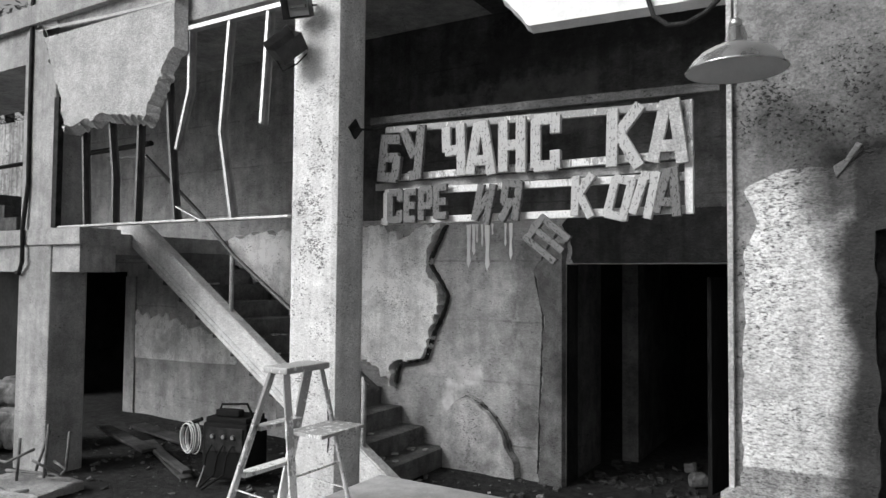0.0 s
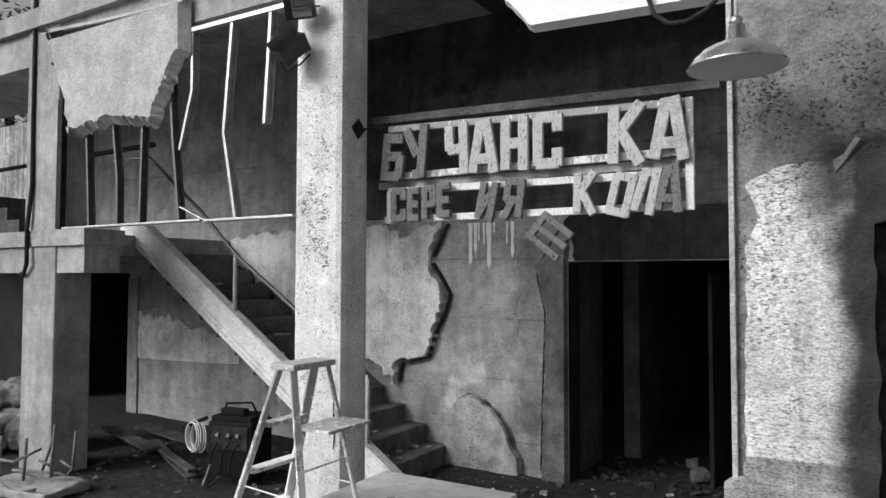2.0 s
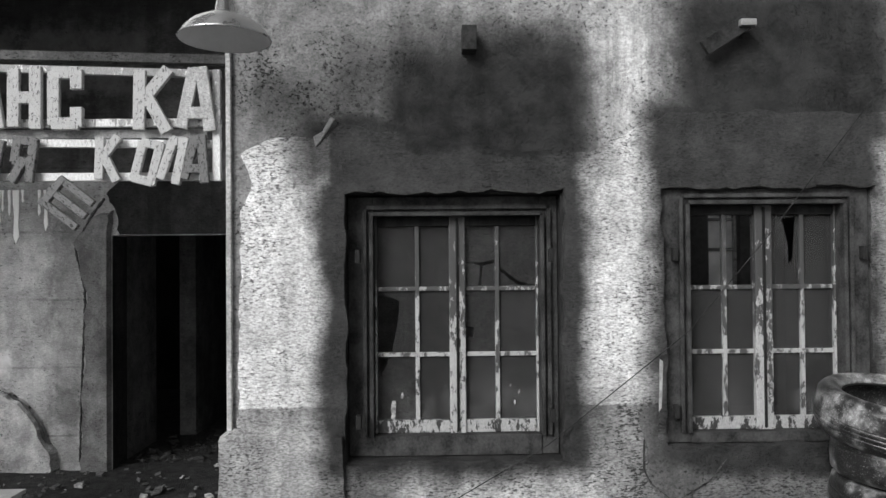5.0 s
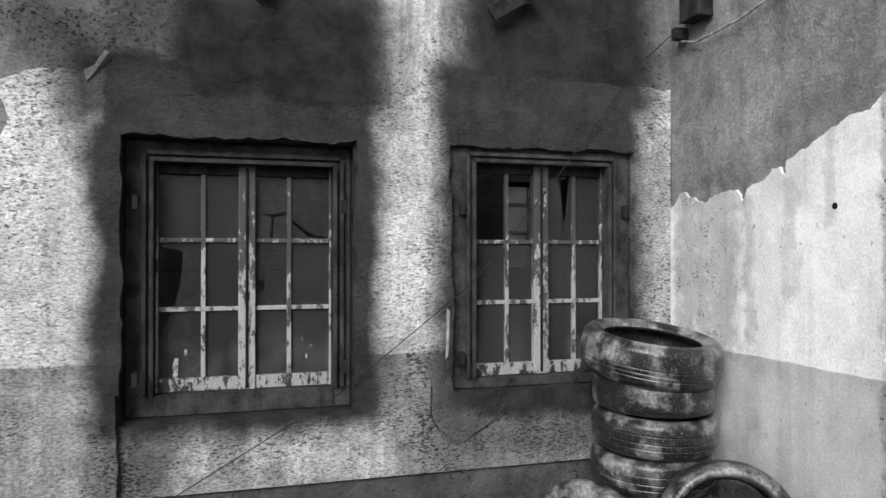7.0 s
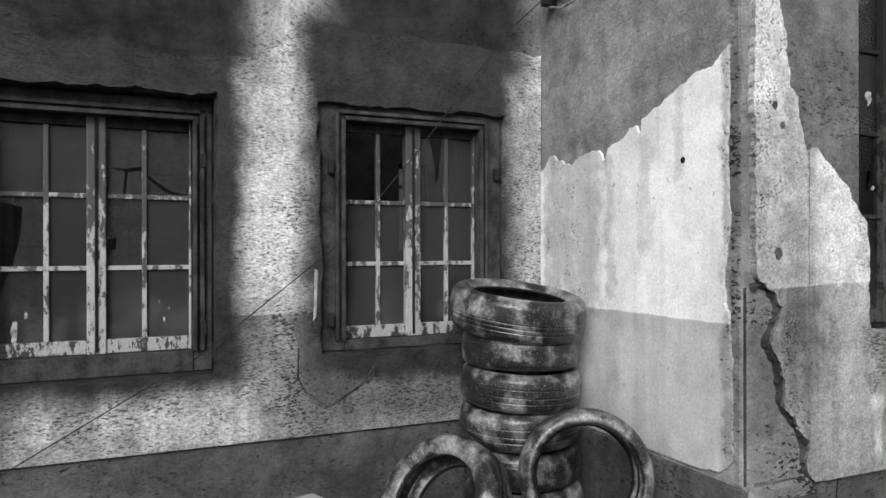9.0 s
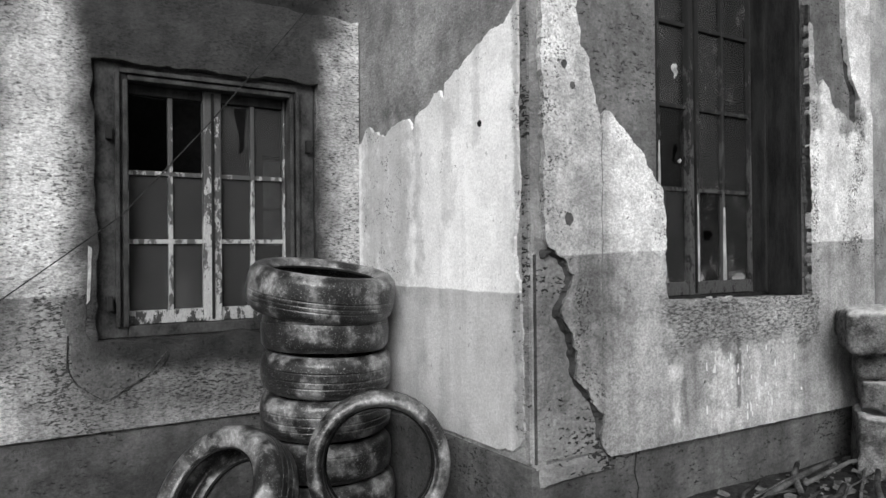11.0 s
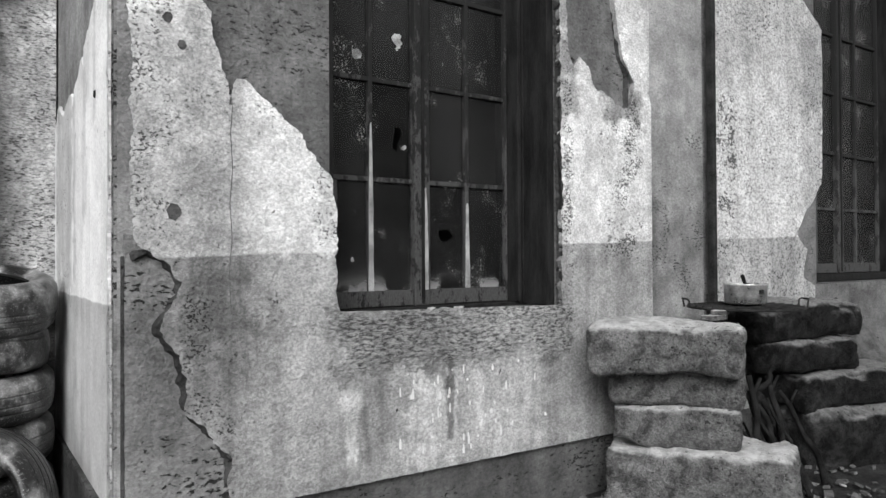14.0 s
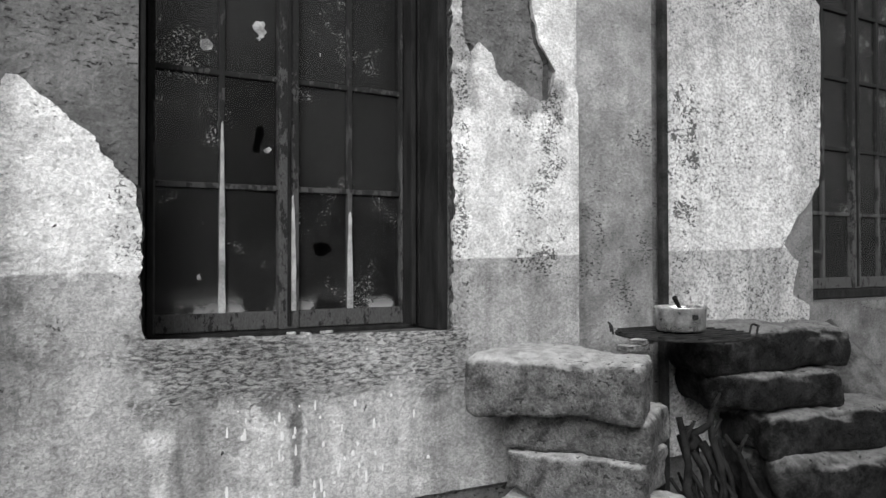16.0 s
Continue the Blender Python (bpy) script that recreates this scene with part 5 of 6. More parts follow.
for k in range(14):
    x = random.uniform(5.02, 5.2)
    STICKS.append((x, 1.42 + random.uniform(-0.06, 0.08), random.uniform(0.62, 0.80), 0.6 * x + 2.06 + random.uniform(-0.08, 0.12), 1.24 + random.uniform(-0.06, 0.1), 0.35, random.uniform(0.006, 0.012)))
for x, y, h, u, v, g, r in STICKS:
    b, a = Vector((x, y, h)), Vector((u, v, g))
    pts = [a.lerp(b, q / 7) + Vector((random.gauss(0, 0.009), random.gauss(0, 0.009), 0)) * (0 < q < 7) for q in range(8)]
    bm = tube(pts, [r * (1.15 - 0.06 * q + random.uniform(-0.1, 0.1)) for q in range(8)], sides=8)
    if r > 0.012:
        p = pts[6]
        tube([p, p + Vector((0.02, 0.0, 0.03)), p + Vector((0.035, -0.01, 0.065))], [r * 0.6, r * 0.5, r * 0.35], bm, 6)
    tagged(part("stick", bm, M_DARKBARK, smooth=True), "dry bent branch in a bundle of firewood", "stick", "bundle of firewood")
for k in range(17):
    x, y, t = 3.65 + random.uniform(0, 0.75), 1.46 + random.uniform(-0.22, 0.22), random.uniform(-0.2, 0.9)
    l, r, g = random.uniform(0.10, 0.40), random.uniform(0.004, 0.010) if k % 4 else random.uniform(0.010, 0.022), 0.40 + random.uniform(0.0, 0.04)
    a, b = (x - l * math.cos(t), y - l * math.sin(t) * 0.6, g), (x + l * math.cos(t), y + l * math.sin(t) * 0.6, g + random.uniform(0, 0.06))
    tagged(part("branch", tube([a, ((a[0] + b[0]) / 2, (a[1] + b[1]) / 2 + 0.02, g + 0.02), b], [r, r * 0.95, r * 0.7], sides=7), M_BARK, smooth=True), "broken dry branch lying on the ground", "branch", "branches along the wall")
post = tagged(part("post", box(5.322, 5.350, 1.755, 1.79, 0.3, 5.2, 0.004), M_DARKSTEEL), "dark rusty square steel post against the wall", "post")


# ---- hanging sign ----
GLYPHS = {  # strokes on a unit cell: x0, y0, x1, y1
    "Б": [(0.15, 0, 0.15, 1), (0.15, 0.9, 0.85, 0.9), (0.15, 0.52, 0.85, 0.52), (0.15, 0.1, 0.85, 0.1), (0.85, 0.1, 0.85, 0.52)],
    "У": [(0.1, 1, 0.5, 0.42), (0.9, 1, 0.55, 0.0), (0.55, 0.05, 0.25, 0.05)],
    "Ч": [(0.15, 1, 0.15, 0.48), (0.15, 0.5, 0.85, 0.5), (0.85, 1, 0.85, 0)],
    "А": [(0.1, 0, 0.4, 1), (0.9, 0, 0.6, 1), (0.4, 0.92, 0.6, 0.92), (0.2, 0.26, 0.8, 0.26)],
    "Н": [(0.15, 0, 0.15, 1), (0.85, 0, 0.85, 1), (0.15, 0.5, 0.85, 0.5)],
    "С": [(0.15, 0.05, 0.15, 0.95), (0.15, 0.92, 0.85, 0.92), (0.85, 0.95, 0.85, 0.68), (0.15, 0.08, 0.85, 0.08), (0.85, 0.05, 0.85, 0.32)],
    "К": [(0.15, 0, 0.15, 1), (0.2, 0.45, 0.85, 1), (0.3, 0.6, 0.85, 0)],
    "Е": [(0.15, 0, 0.15, 1), (0.15, 0.92, 0.8, 0.92), (0.15, 0.5, 0.75, 0.5), (0.15, 0.08, 0.8, 0.08)],
    "Р": [(0.15, 0, 0.15, 1), (0.15, 0.92, 0.85, 0.92), (0.15, 0.45, 0.85, 0.45), (0.85, 0.45, 0.85, 0.95)],
    "И": [(0.15, 0, 0.15, 1), (0.85, 0, 0.85, 1), (0.15, 0.1, 0.85, 0.9)],
    "Я": [(0.85, 0, 0.85, 1), (0.15, 0.92, 0.85, 0.92), (0.15, 0.45, 0.85, 0.45), (0.15, 0.45, 0.15, 0.95), (0.5, 0.45, 0.15, 0)],
    "О": [(0.15, 0.05, 0.15, 0.95), (0.85, 0.05, 0.85, 0.95), (0.15, 0.92, 0.85, 0.92), (0.15, 0.08, 0.85, 0.08)],
    "Л": [(0.1, 0, 0.35, 1), (0.35, 0.92, 0.85, 0.92), (0.85, 0, 0.85, 1)],
    "Ш": [(0.12, 0, 0.12, 1), (0.5, 0, 0.5, 1), (0.88, 0, 0.88, 1), (0.12, 0.08, 0.88, 0.08)],
}


def letter(ch, w, h, thick=0.03, stroke=0.074):
    bm = bmesh.new()
    for n, (x0, y0, x1, y1) in enumerate(GLYPHS[ch]):
        a, b = Vector((x0 * w, 0, y0 * h)), Vector((x1 * w, 0, y1 * h))
        d = b - a
        m = Matrix.Translation((a + b) / 2) @ Matrix.Rotation(math.atan2(d.x, d.z), 4, "Y")
        off = 0.0012 * n
        box(-stroke / 2, stroke / 2, -thick / 2 - off, thick / 2 + off, -d.length / 2 - (0.012 if n else 0), d.length / 2 + (0.012 if n else 0), 0.004, bm, m, 1)
    return bm


def build_sign():
    s = thing("hanging_sign", "ruined sign with flaking letters on pale laths, hung across the recess", "sign")
    y = 4.38
    def bar(x0, z0, x1, z1, w, mat, name="lath", d=0.03, yy=y):
        a, b = Vector((x0, yy, z0)), Vector((x1, yy, z1))
        v = b - a
        m = Matrix.Translation((a + b) / 2) @ Matrix.Rotation(math.atan2(v.x, v.z), 4, "Y")
        part(name, box(-w / 2, w / 2, -d / 2, d / 2, -v.length / 2, v.length / 2, 0.003, m=m, seg=1), mat, s)
    bar(-3.17, 3.185, -0.60, 3.125, 0.058, M_CONC_D, "top_beam", 0.06, y + 0.02)
    bar(-3.02, 3.10, -0.75, 3.035, 0.05, M_LATH)
    bar(-3.02, 2.73, -0.75, 2.735, 0.05, M_LATH)
    bar(-3.02, 2.62, -0.75, 2.60, 0.05, M_LATH)
    bar(-3.05, 2.40, -0.75, 2.40, 0.05, M_LATH)
    bar(-0.775, 2.37, -0.775, 3.06, 0.05, M_LATH, yy=y - 0.012)
    bar(-3.0, 2.37, -3.0, 2.62, 0.045, M_LATH, yy=y - 0.012)
    part("back_board", box(-3.14, -0.85, y + 0.03, y + 0.05, 2.645, 2.70, 0.003), M_COLUMN, s, "grey board behind the laths")
    def put(ch, x, z, w, h, lean, mat, twist=0.0):
        ob = part("letter", letter(ch, w, h, stroke=0.074 if h > 0.3 else 0.046 if ch == "Ш" else 0.055), mat, s)
        ob.matrix_world = pose(x, y - 0.055, z, 0, lean, twist)
        return ob
    for ch, x, z, w, h, lean, mat in (("Б", -3.05, 2.70, 0.19, 0.36, 6, M_LETTERDARK), ("У", -2.80, 2.70, 0.20, 0.37, -6, M_LETTERDARK), ("Ч", -2.46, 2.705, 0.17, 0.35, -2, M_LETTER),
                                      ("А", -2.27, 2.70, 0.21, 0.36, 0, M_LETTER), ("Н", -2.02, 2.70, 0.19, 0.36, 0, M_LETTER), ("С", -1.78, 2.69, 0.20, 0.37, 0, M_LETTER),
                                      ("К", -1.27, 2.68, 0.24, 0.37, 1, M_LETTER), ("А", -1.00, 2.69, 0.22, 0.37, 2, M_SLAB),
                                      ("С", -2.95, 2.385, 0.13, 0.24, 0, M_LETTERDARK), ("Е", -2.80, 2.385, 0.11, 0.24, 1, M_LETTERDARK), ("Р", -2.67, 2.39, 0.11, 0.24, 0, M_LETTERDARK),
                                      ("Е", -2.54, 2.40, 0.12, 0.24, -1, M_LETTERDARK), ("И", -2.23, 2.38, 0.13, 0.26, 12, M_LETTERDARK), ("Я", -2.02, 2.38, 0.14, 0.27, 8, M_LETTERDARK),
                                      ("К", -1.50, 2.38, 0.15, 0.26, 2, M_LETTER), ("О", -1.29, 2.37, 0.15, 0.27, 14, M_LETTER), ("Л", -1.12, 2.38, 0.13, 0.27, 12, M_LETTER), ("А", -0.98, 2.38, 0.16, 0.27, 6, M_LETTERDARK)):
        put(ch, x, z, w, h, lean, mat)
    put("Ш", -1.70, 2.41, 0.23, 0.26, 128, M_LETTERDARK)
    part("wire", tube([(-3.17, 4.18, 3.09), (-3.08, 4.30, 3.10), (-3.02, 4.37, 3.12)], 0.009, sides=6), M_DARKSTEEL, s)
    part("wire", tube([(-0.62, 4.39, 3.13), (-0.45, 4.3, 3.15), (-0.365, 4.25, 3.17)], 0.006, sides=6), M_DARKSTEEL, s)
    return s


build_sign()
bracket = thing("wall_bracket", "dark iron bracket plate on the pillar", "bracket")
bm = box(-0.008, 0.008, -0.055, 0.055, -0.055, 0.055, 0.003, m=pose(-3.165, 4.18, 3.09, 45, 0, 0))
part("plate", bm, M_DARKSTEEL, bracket)


# ---- lamps ----
def build_pendant():
    p = thing("pendant_lamp", "unlit aluminium pendant lamp hanging at the wall corner", "lamp", (-0.29, 2.855, 2.772))
    shade = part("shade", lathe([(0.183, 0.0), (0.186, 0.004), (0.180, 0.010), (0.165, 0.035), (0.130, 0.068), (0.085, 0.092), (0.048, 0.104), (0.040, 0.112), (0.032, 0.165), (0.026, 0.170)], 48), M_LAMP, p, smooth=True)
    part("lining", lathe([(0.182, 0.001), (0.176, 0.010), (0.160, 0.032), (0.126, 0.064), (0.080, 0.088), (0.040, 0.100), (0.0, 0.102)], 48), M_LAMPIN, shade, "white enamel inside", True)
    part("cap", lathe([(0.0, 0.205), (0.016, 0.203), (0.022, 0.195), (0.026, 0.168), (0.0, 0.168)], 24), M_LAMP, p, smooth=True)
    part("cord", tube([(0, 0, 0.2), (0.003, 0, 0.6), (0, 0.0, 1.9)], 0.008, sides=8), M_SLAB, p, "pale cord")
    part("arm", tube([(0, -0.02, 1.9), (0, 0.15, 1.93), (0.1, 0.32, 1.93)], 0.015, sides=8), M_DARKSTEEL, p)
    return p


build_pendant()
loop = [(-0.91, 3.9, 3.75), (-0.90, 3.9, 3.55), (-0.86, 3.88, 3.43), (-0.78, 3.87, 3.36), (-0.68, 3.86, 3.35), (-0.58, 3.86, 3.39), (-0.50, 3.87, 3.47), (-0.42, 3.9, 3.62), (-0.40, 3.9, 3.9)]
tagged(part("hanging_cable", tube(loop, 0.014, sides=8), M_DARKSTEEL, smooth=True), "loose loop of dark cable hanging from the ceiling", "cable")


def build_floodlight(name, label, at, aim, along, w):
    """Open-fronted rectangular lamp: aim is where it shines, along its long side."""
    f = new(name)
    ydir = -Vector(aim).normalized()
    xdir = Vector(along)
    xdir = (xdir - ydir * xdir.dot(ydir)).normalized()
    f.matrix_world = Matrix.Translation(at) @ Matrix((xdir, ydir, xdir.cross(ydir))).transposed().to_4x4()
    tagged(f, label, "floodlight", "floodlights on the pillar")
    h, d = 0.085, 0.13
    bm = bmesh.new()
    fr = [bm.verts.new(p) for p in ((-w, -d, -h), (w, -d, -h), (w, -d, h), (-w, -d, h))]
    bk = [bm.verts.new(p) for p in ((-w * 0.9, 0, -h * 0.85), (w * 0.9, 0, -h * 0.85), (w * 0.9, 0, h * 0.85), (-w * 0.9, 0, h * 0.85))]
    for k in range(4):
        bm.faces.new((fr[k], fr[(k + 1) % 4], bk[(k + 1) % 4], bk[k]))
    bm.faces.new(bk)
    bmesh.ops.solidify(bm, geom=bm.faces[:], thickness=0.005)
    house = part("housing", bm, M_HOUSING, f)
    part("reflector", box(-w * 0.82, w * 0.82, -d * 0.30, -d * 0.25, -h * 0.78, h * 0.78, 0.002), M_LAMPIN, house, "pale reflector")
    part("tube_lamp", tube([(-w * 0.6, -d * 0.5, 0), (w * 0.6, -d * 0.5, 0)], 0.014, sides=10), M_STEEL, house)
    part("visor", box(-w * 0.98, w * 0.98, -d - 0.05, -d, h * 0.95, h, 0.002), M_HOUSING, house)
    part("yoke", tube([(-w, -0.04, 0.0), (-w * 1.04, 0.05, 0.0), (0.0, 0.07, 0.0), (w * 1.04, 0.05, 0.0), (w, -0.04, 0.0)], 0.007, sides=6), M_DARKSTEEL, f)
    return f


build_floodlight("floodlight", "open dark floodlight tipped on its side on the pillar", (-3.55, 3.90, 3.635), (-0.02, -0.73, 0.65), (0.40, 0.24, 0.88), 0.125)
build_floodlight("floodlight", "dark floodlight high on the pillar", (-3.50, 3.93, 4.01), (0.30, -0.85, -0.35), (0.88, 0.47, 0.1), 0.105)

# ---- iron on the window wall ----
peg = tagged(part("wall_peg", box(0.685, 0.75, 3.08, 3.165, 2.80, 2.91, 0.004), M_DARKSTEEL), "dark iron peg standing out of the sooty wall", "peg")
hook = thing("wall_hook", "dark bent iron hook in the sooty wall", "hook")
part("arm", box(-0.12, 0.12, -0.012, 0.012, -0.035, 0.035, 0.004, m=pose(1.87, 3.10, 2.87, 0, -32, 0)), M_DARKSTEEL, hook)
part("tip", box(1.92, 1.99, 3.06, 3.165, 2.90, 2.93, 0.004), M_STEEL, hook)
ibox = thing("junction_box", "small dark junction box high in the corner", "box")
part("case", box(2.69, 2.775, 2.80, 2.95, 2.80, 2.98, 0.008), M_DARKSTEEL, ibox)
part("clip", box(2.70, 2.775, 2.99, 3.03, 2.74, 2.80, 0.004), M_DARKSTEEL, ibox)
wire = [(0.20, 3.09, 0.55), (0.374, 3.10, 0.667), (1.053, 3.11, 1.05), (1.687, 3.11, 1.545), (2.04, 3.11, 1.955), (2.58, 3.11, 2.64), (2.70, 3.06, 2.76), (2.73, 2.99, 2.80)]
tagged(part("wall_wire", tube(wire, 0.0028, sides=6), M_DARKSTEEL, smooth=True), "thin dark wire running slantwise across the wall", "wire")
tagged(part("wall_wire", tube([(2.74, 3.02, 2.74), (2.745, 2.9, 2.70), (2.745, 2.6, 2.71), (2.745, 2.3, 2.76), (2.745, 1.9, 2.85)], 0.006, sides=6), M_PAPER, smooth=True), "pale wire sagging along the return wall", "wire")
hinge = tagged(part("hinge", box(1.632, 1.655, 3.14, 3.175, 1.15, 1.21, 0.003), M_WOOD), "rusty iron shutter hinge beside the window", "hinge", "shutter hinges")
for x, z in ((1.632, 1.86), (2.50, 1.86), (0.20, 1.86), (0.20, 1.12), (1.07, 1.86), (1.07, 1.14)):
    copy_thing(hinge, pose(x - 1.632, 0.0, z - 1.15))
nail = tagged(part("nail_hole", lathe([(0.0, 0.006), (0.010, 0.004), (0.013, 0.0), (0.0, -0.002)], 10), M_BLACK), "dark nail head in the white plaster", "nail")
nail.matrix_world = pose(2.767, 2.095, 1.855, 0, -90, 0)


# ---- broken slabs and balusters ----
out = [(-7.08, 4.53), (-6.76, 3.85), (-6.62, 3.6), (-6.585, 3.34), (-6.3, 3.34), (-5.95, 3.40), (-5.735, 3.36), (-5.26, 3.30), (-5.11, 3.53), (-4.97, 3.80), (-4.845, 3.90), (-4.855, 4.40), (-5.8, 4.43), (-7.0, 4.50)]
tagged(part("hanging_slab", plate([ragged(V(out), 0.028, 0.018, 41.0, (10, 11, 12, 13))], on_y(3.99), 0.085, chamfer=0.85), M_SLAB), "broken pale plaster panel hanging from the roof beam", "slab")
out = [(-1.83, 4.1), (-1.82, 3.72), (-1.72, 3.60), (-1.63, 3.50), (-0.37, 3.46), (-0.37, 4.6), (-1.7, 4.6)]
tagged(part("fascia_board", plate([ragged(V(out), 0.02, 0.04, 43.0, (3, 4, 5))], on_y(4.0), 0.08, chamfer=0.3), M_WHITE), "broken white fascia board under the ceiling", "panel")
frame_thing = thing("bent_railing", "wrecked railing with bent sheet-metal uprights", "railing")
part("bottom_rail", box(-6.72, -4.70, 3.985, 4.065, 2.432, 2.452, 0.004), M_STEEL, frame_thing)
part("bottom_rail", box(-4.66, -3.65, 3.985, 4.065, 2.425, 2.445, 0.004), M_STEEL, frame_thing)
part("torn_end", box(-0.18, 0.18, -0.03, 0.03, -0.006, 0.006, 0.002, m=pose(-4.80, 4.02, 2.50, 0, 22, 0)), M_STEEL, frame_thing)
part("top_rail", box(-4.93, -3.65, 3.99, 4.06, 4.085, 4.125, 0.004, m=Matrix.Rotation(0, 4, "X")), M_STEEL, frame_thing)
part("end_post", box(-6.84, -6.76, 3.99, 4.05, 2.44, 3.75, 0.004), M_DARKSTEEL, frame_thing)


def upright(points, mat):
    """A thin channel bent at its middle points."""
    bm = bmesh.new()
    ring = ((-0.024, -0.03), (0.004, -0.03), (0.004, -0.025), (-0.019, -0.025), (-0.019, 0.025), (0.022, 0.025), (0.022, 0.03), (-0.024, 0.03))
    rows = [[bm.verts.new((x + u, 4.03 + v, z)) for u, v in ring] for x, z in points]
    for r, q in zip(rows, rows[1:]):
        for k in range(8):
            bm.faces.new((r[k], r[(k + 1) % 8], q[(k + 1) % 8], q[k]))
    bm.faces.new(rows[0])
    bm.faces.new(rows[-1][::-1])
    bmesh.ops.recalc_face_normals(bm, faces=bm.faces[:])
    return part("upright", bm, mat, frame_thing)


for pts, mat in (([(-4.84, 4.09), (-4.835, 3.58), (-4.985, 3.07)], M_STEEL), ([(-4.35, 4.085), (-4.435, 3.17), (-4.285, 2.445)], M_STEEL), ([(-3.91, 4.085), (-3.97, 3.19)], M_STEEL),
                 ([(-6.36, 3.42), (-6.29, 2.45)], M_HOUSING), ([(-5.94, 3.42), (-5.86, 2.9), (-5.85, 2.45)], M_HOUSING), ([(-5.50, 3.42), (-5.52, 2.45)], M_HOUSING), ([(-5.15, 3.95), (-5.08, 3.2), (-4.98, 2.45)], M_HOUSING)):
    upright(pts, mat)
rail = thing("stair_rail", "dark iron handrail along the stairs", "handrail")
part("rail_bar", tube([(-7.6, 5.1, 3.36), (-6.9, 5.1, 3.33), (-6.0, 5.1, 2.66), (-5.45, 5.1, 2.18), (-4.6, 5.1, 1.62), (-3.6, 5.1, 0.98)], 0.022, sides=8), M_HOUSING, rail, smooth=True)
part("rail_post", tube([(-5.47, 5.1, 1.30), (-5.47, 5.1, 2.19)], 0.024, sides=8), M_COLUMN, rail, smooth=True)
part("rail_post", tube([(-3.75, 5.1, 0.2), (-3.75, 5.1, 1.08)], 0.024, sides=8), M_COLUMN, rail, smooth=True)
tagged(part("conduit", tube([(-7.28, 3.985, 5.1), (-7.27, 3.985, 3.6), (-7.25, 3.98, 2.9), (-7.29, 3.96, 2.45), (-7.26, 3.95, 2.1), (-7.35, 3.97, 1.98), (-7.42, 3.98, 1.99)], 0.022, sides=8), M_DARKSTEEL, smooth=True),
       "dark cable running down the column", "conduit")


# ---- ladder ----
def build_ladder():
    l = thing("stepladder", "paint-spattered aluminium stepladder standing by the pillar", "ladder")
    def rail_(a, b, w, d, name):
        a, b = Vector(a), Vector(b)
        v = b - a
        m = Matrix.Translation((a + b) / 2) @ v.to_track_quat("Z", "Y").to_matrix().to_4x4()
        part(name, box(-w / 2, w / 2, -d / 2, d / 2, -v.length / 2, v.length / 2, 0.004, m=m, seg=1), M_ALU, l)
    front = lambda y, z: (-2.86 - 0.325 * (1.42 - z), y, z)
    back = lambda y, z: (-2.755 + 0.20 * (1.42 - z), y, z)
    near = lambda z: 3.05 - 0.10 * (1.42 - z)
    far = lambda z: 3.36 + 0.10 * (1.42 - z)
    for f in (near, far):
        rail_(front(f(0), 0.0), front(f(1.42), 1.42), 0.065, 0.022, "front_rail")
        rail_(back(f(0), 0.0), back(f(1.42), 1.42), 0.045, 0.02, "back_rail")
        rail_((front(f(0.72), 0.72)), back(f(0.69), 0.69), 0.016, 0.006, "brace")
    part("top_cap", box(-2.91, -2.72, 3.02, 3.40, 1.41, 1.45, 0.012), M_ALU, l)
    for z in (0.24, 0.52, 0.80, 1.08):
        x = front(0, z)[0]
        part("tread", box(x - 0.04, x + 0.05, near(z) + 0.012, far(z) - 0.012, z - 0.012, z + 0.012, 0.003), M_ALU, l)
    for z in (0.35, 0.85):
        rail_(back(near(z), z), back(far(z), z), 0.02, 0.012, "spreader")
    part("bucket_shelf", box(-2.72, -2.46, 3.03, 3.42, 1.075, 1.095, 0.004), M_ALU, l, "small folding shelf")
    return l


build_ladder()
# ---- white box ----
crate = thing("white_box", "low white-painted box with faint scribbles on top", "box")
part("body", box(-2.94, -1.9, 3.42, 4.25, -0.02, 0.50, 0.008, m=Matrix.Rotation(0.0, 4, "Z")), M_BOXPAINT, crate)
part("lid", box(-2.955, -1.885, 3.40, 4.265, 0.50, 0.525, 0.004), M_BOXPAINT, crate)
for k in range(5):
    t = [(-2.55 + 0.07 * k + 0.03 * math.sin(3 * i + k), 3.62 + 0.03 * i, 0.5275) for i in range(6)]
    part("scribble", tube(t, 0.002, sides=4), M_WOOD, crate)


# ---- welding set, cable, chair, sacks ----
gen = thing("welding_set", "black wheeled welding set under the stairs", "machine", (-5.12, 4.86, 0.0), 14)
part("body", box(-0.24, 0.24, -0.17, 0.2, 0.06, 0.58, 0.02), M_BLACK, gen)
panel = part("front_panel", box(-0.20, 0.20, -0.182, -0.168, 0.32, 0.54, 0.004), M_DARKSTEEL, gen)
part("top_tray", box(-0.22, 0.22, -0.15, 0.18, 0.58, 0.63, 0.01), M_BLACK, gen)
part("hand_tool", box(-0.14, 0.12, -0.12, -0.02, 0.63, 0.70, 0.02), M_BLACK, gen)
part("carry_handle", tube([(-0.2, 0.02, 0.6), (-0.16, 0.02, 0.72), (0.12, 0.02, 0.74), (0.2, 0.02, 0.6)], 0.012), M_BLACK, gen)
for x in (-0.2, 0.2):
    part("wheel", lathe([(0.0, -0.02), (0.06, -0.02), (0.07, -0.01), (0.07, 0.01), (0.06, 0.02), (0.0, 0.02)], 20), M_BLACK, gen).matrix_local = pose(x, 0.1, 0.07, 0, 90, 0)
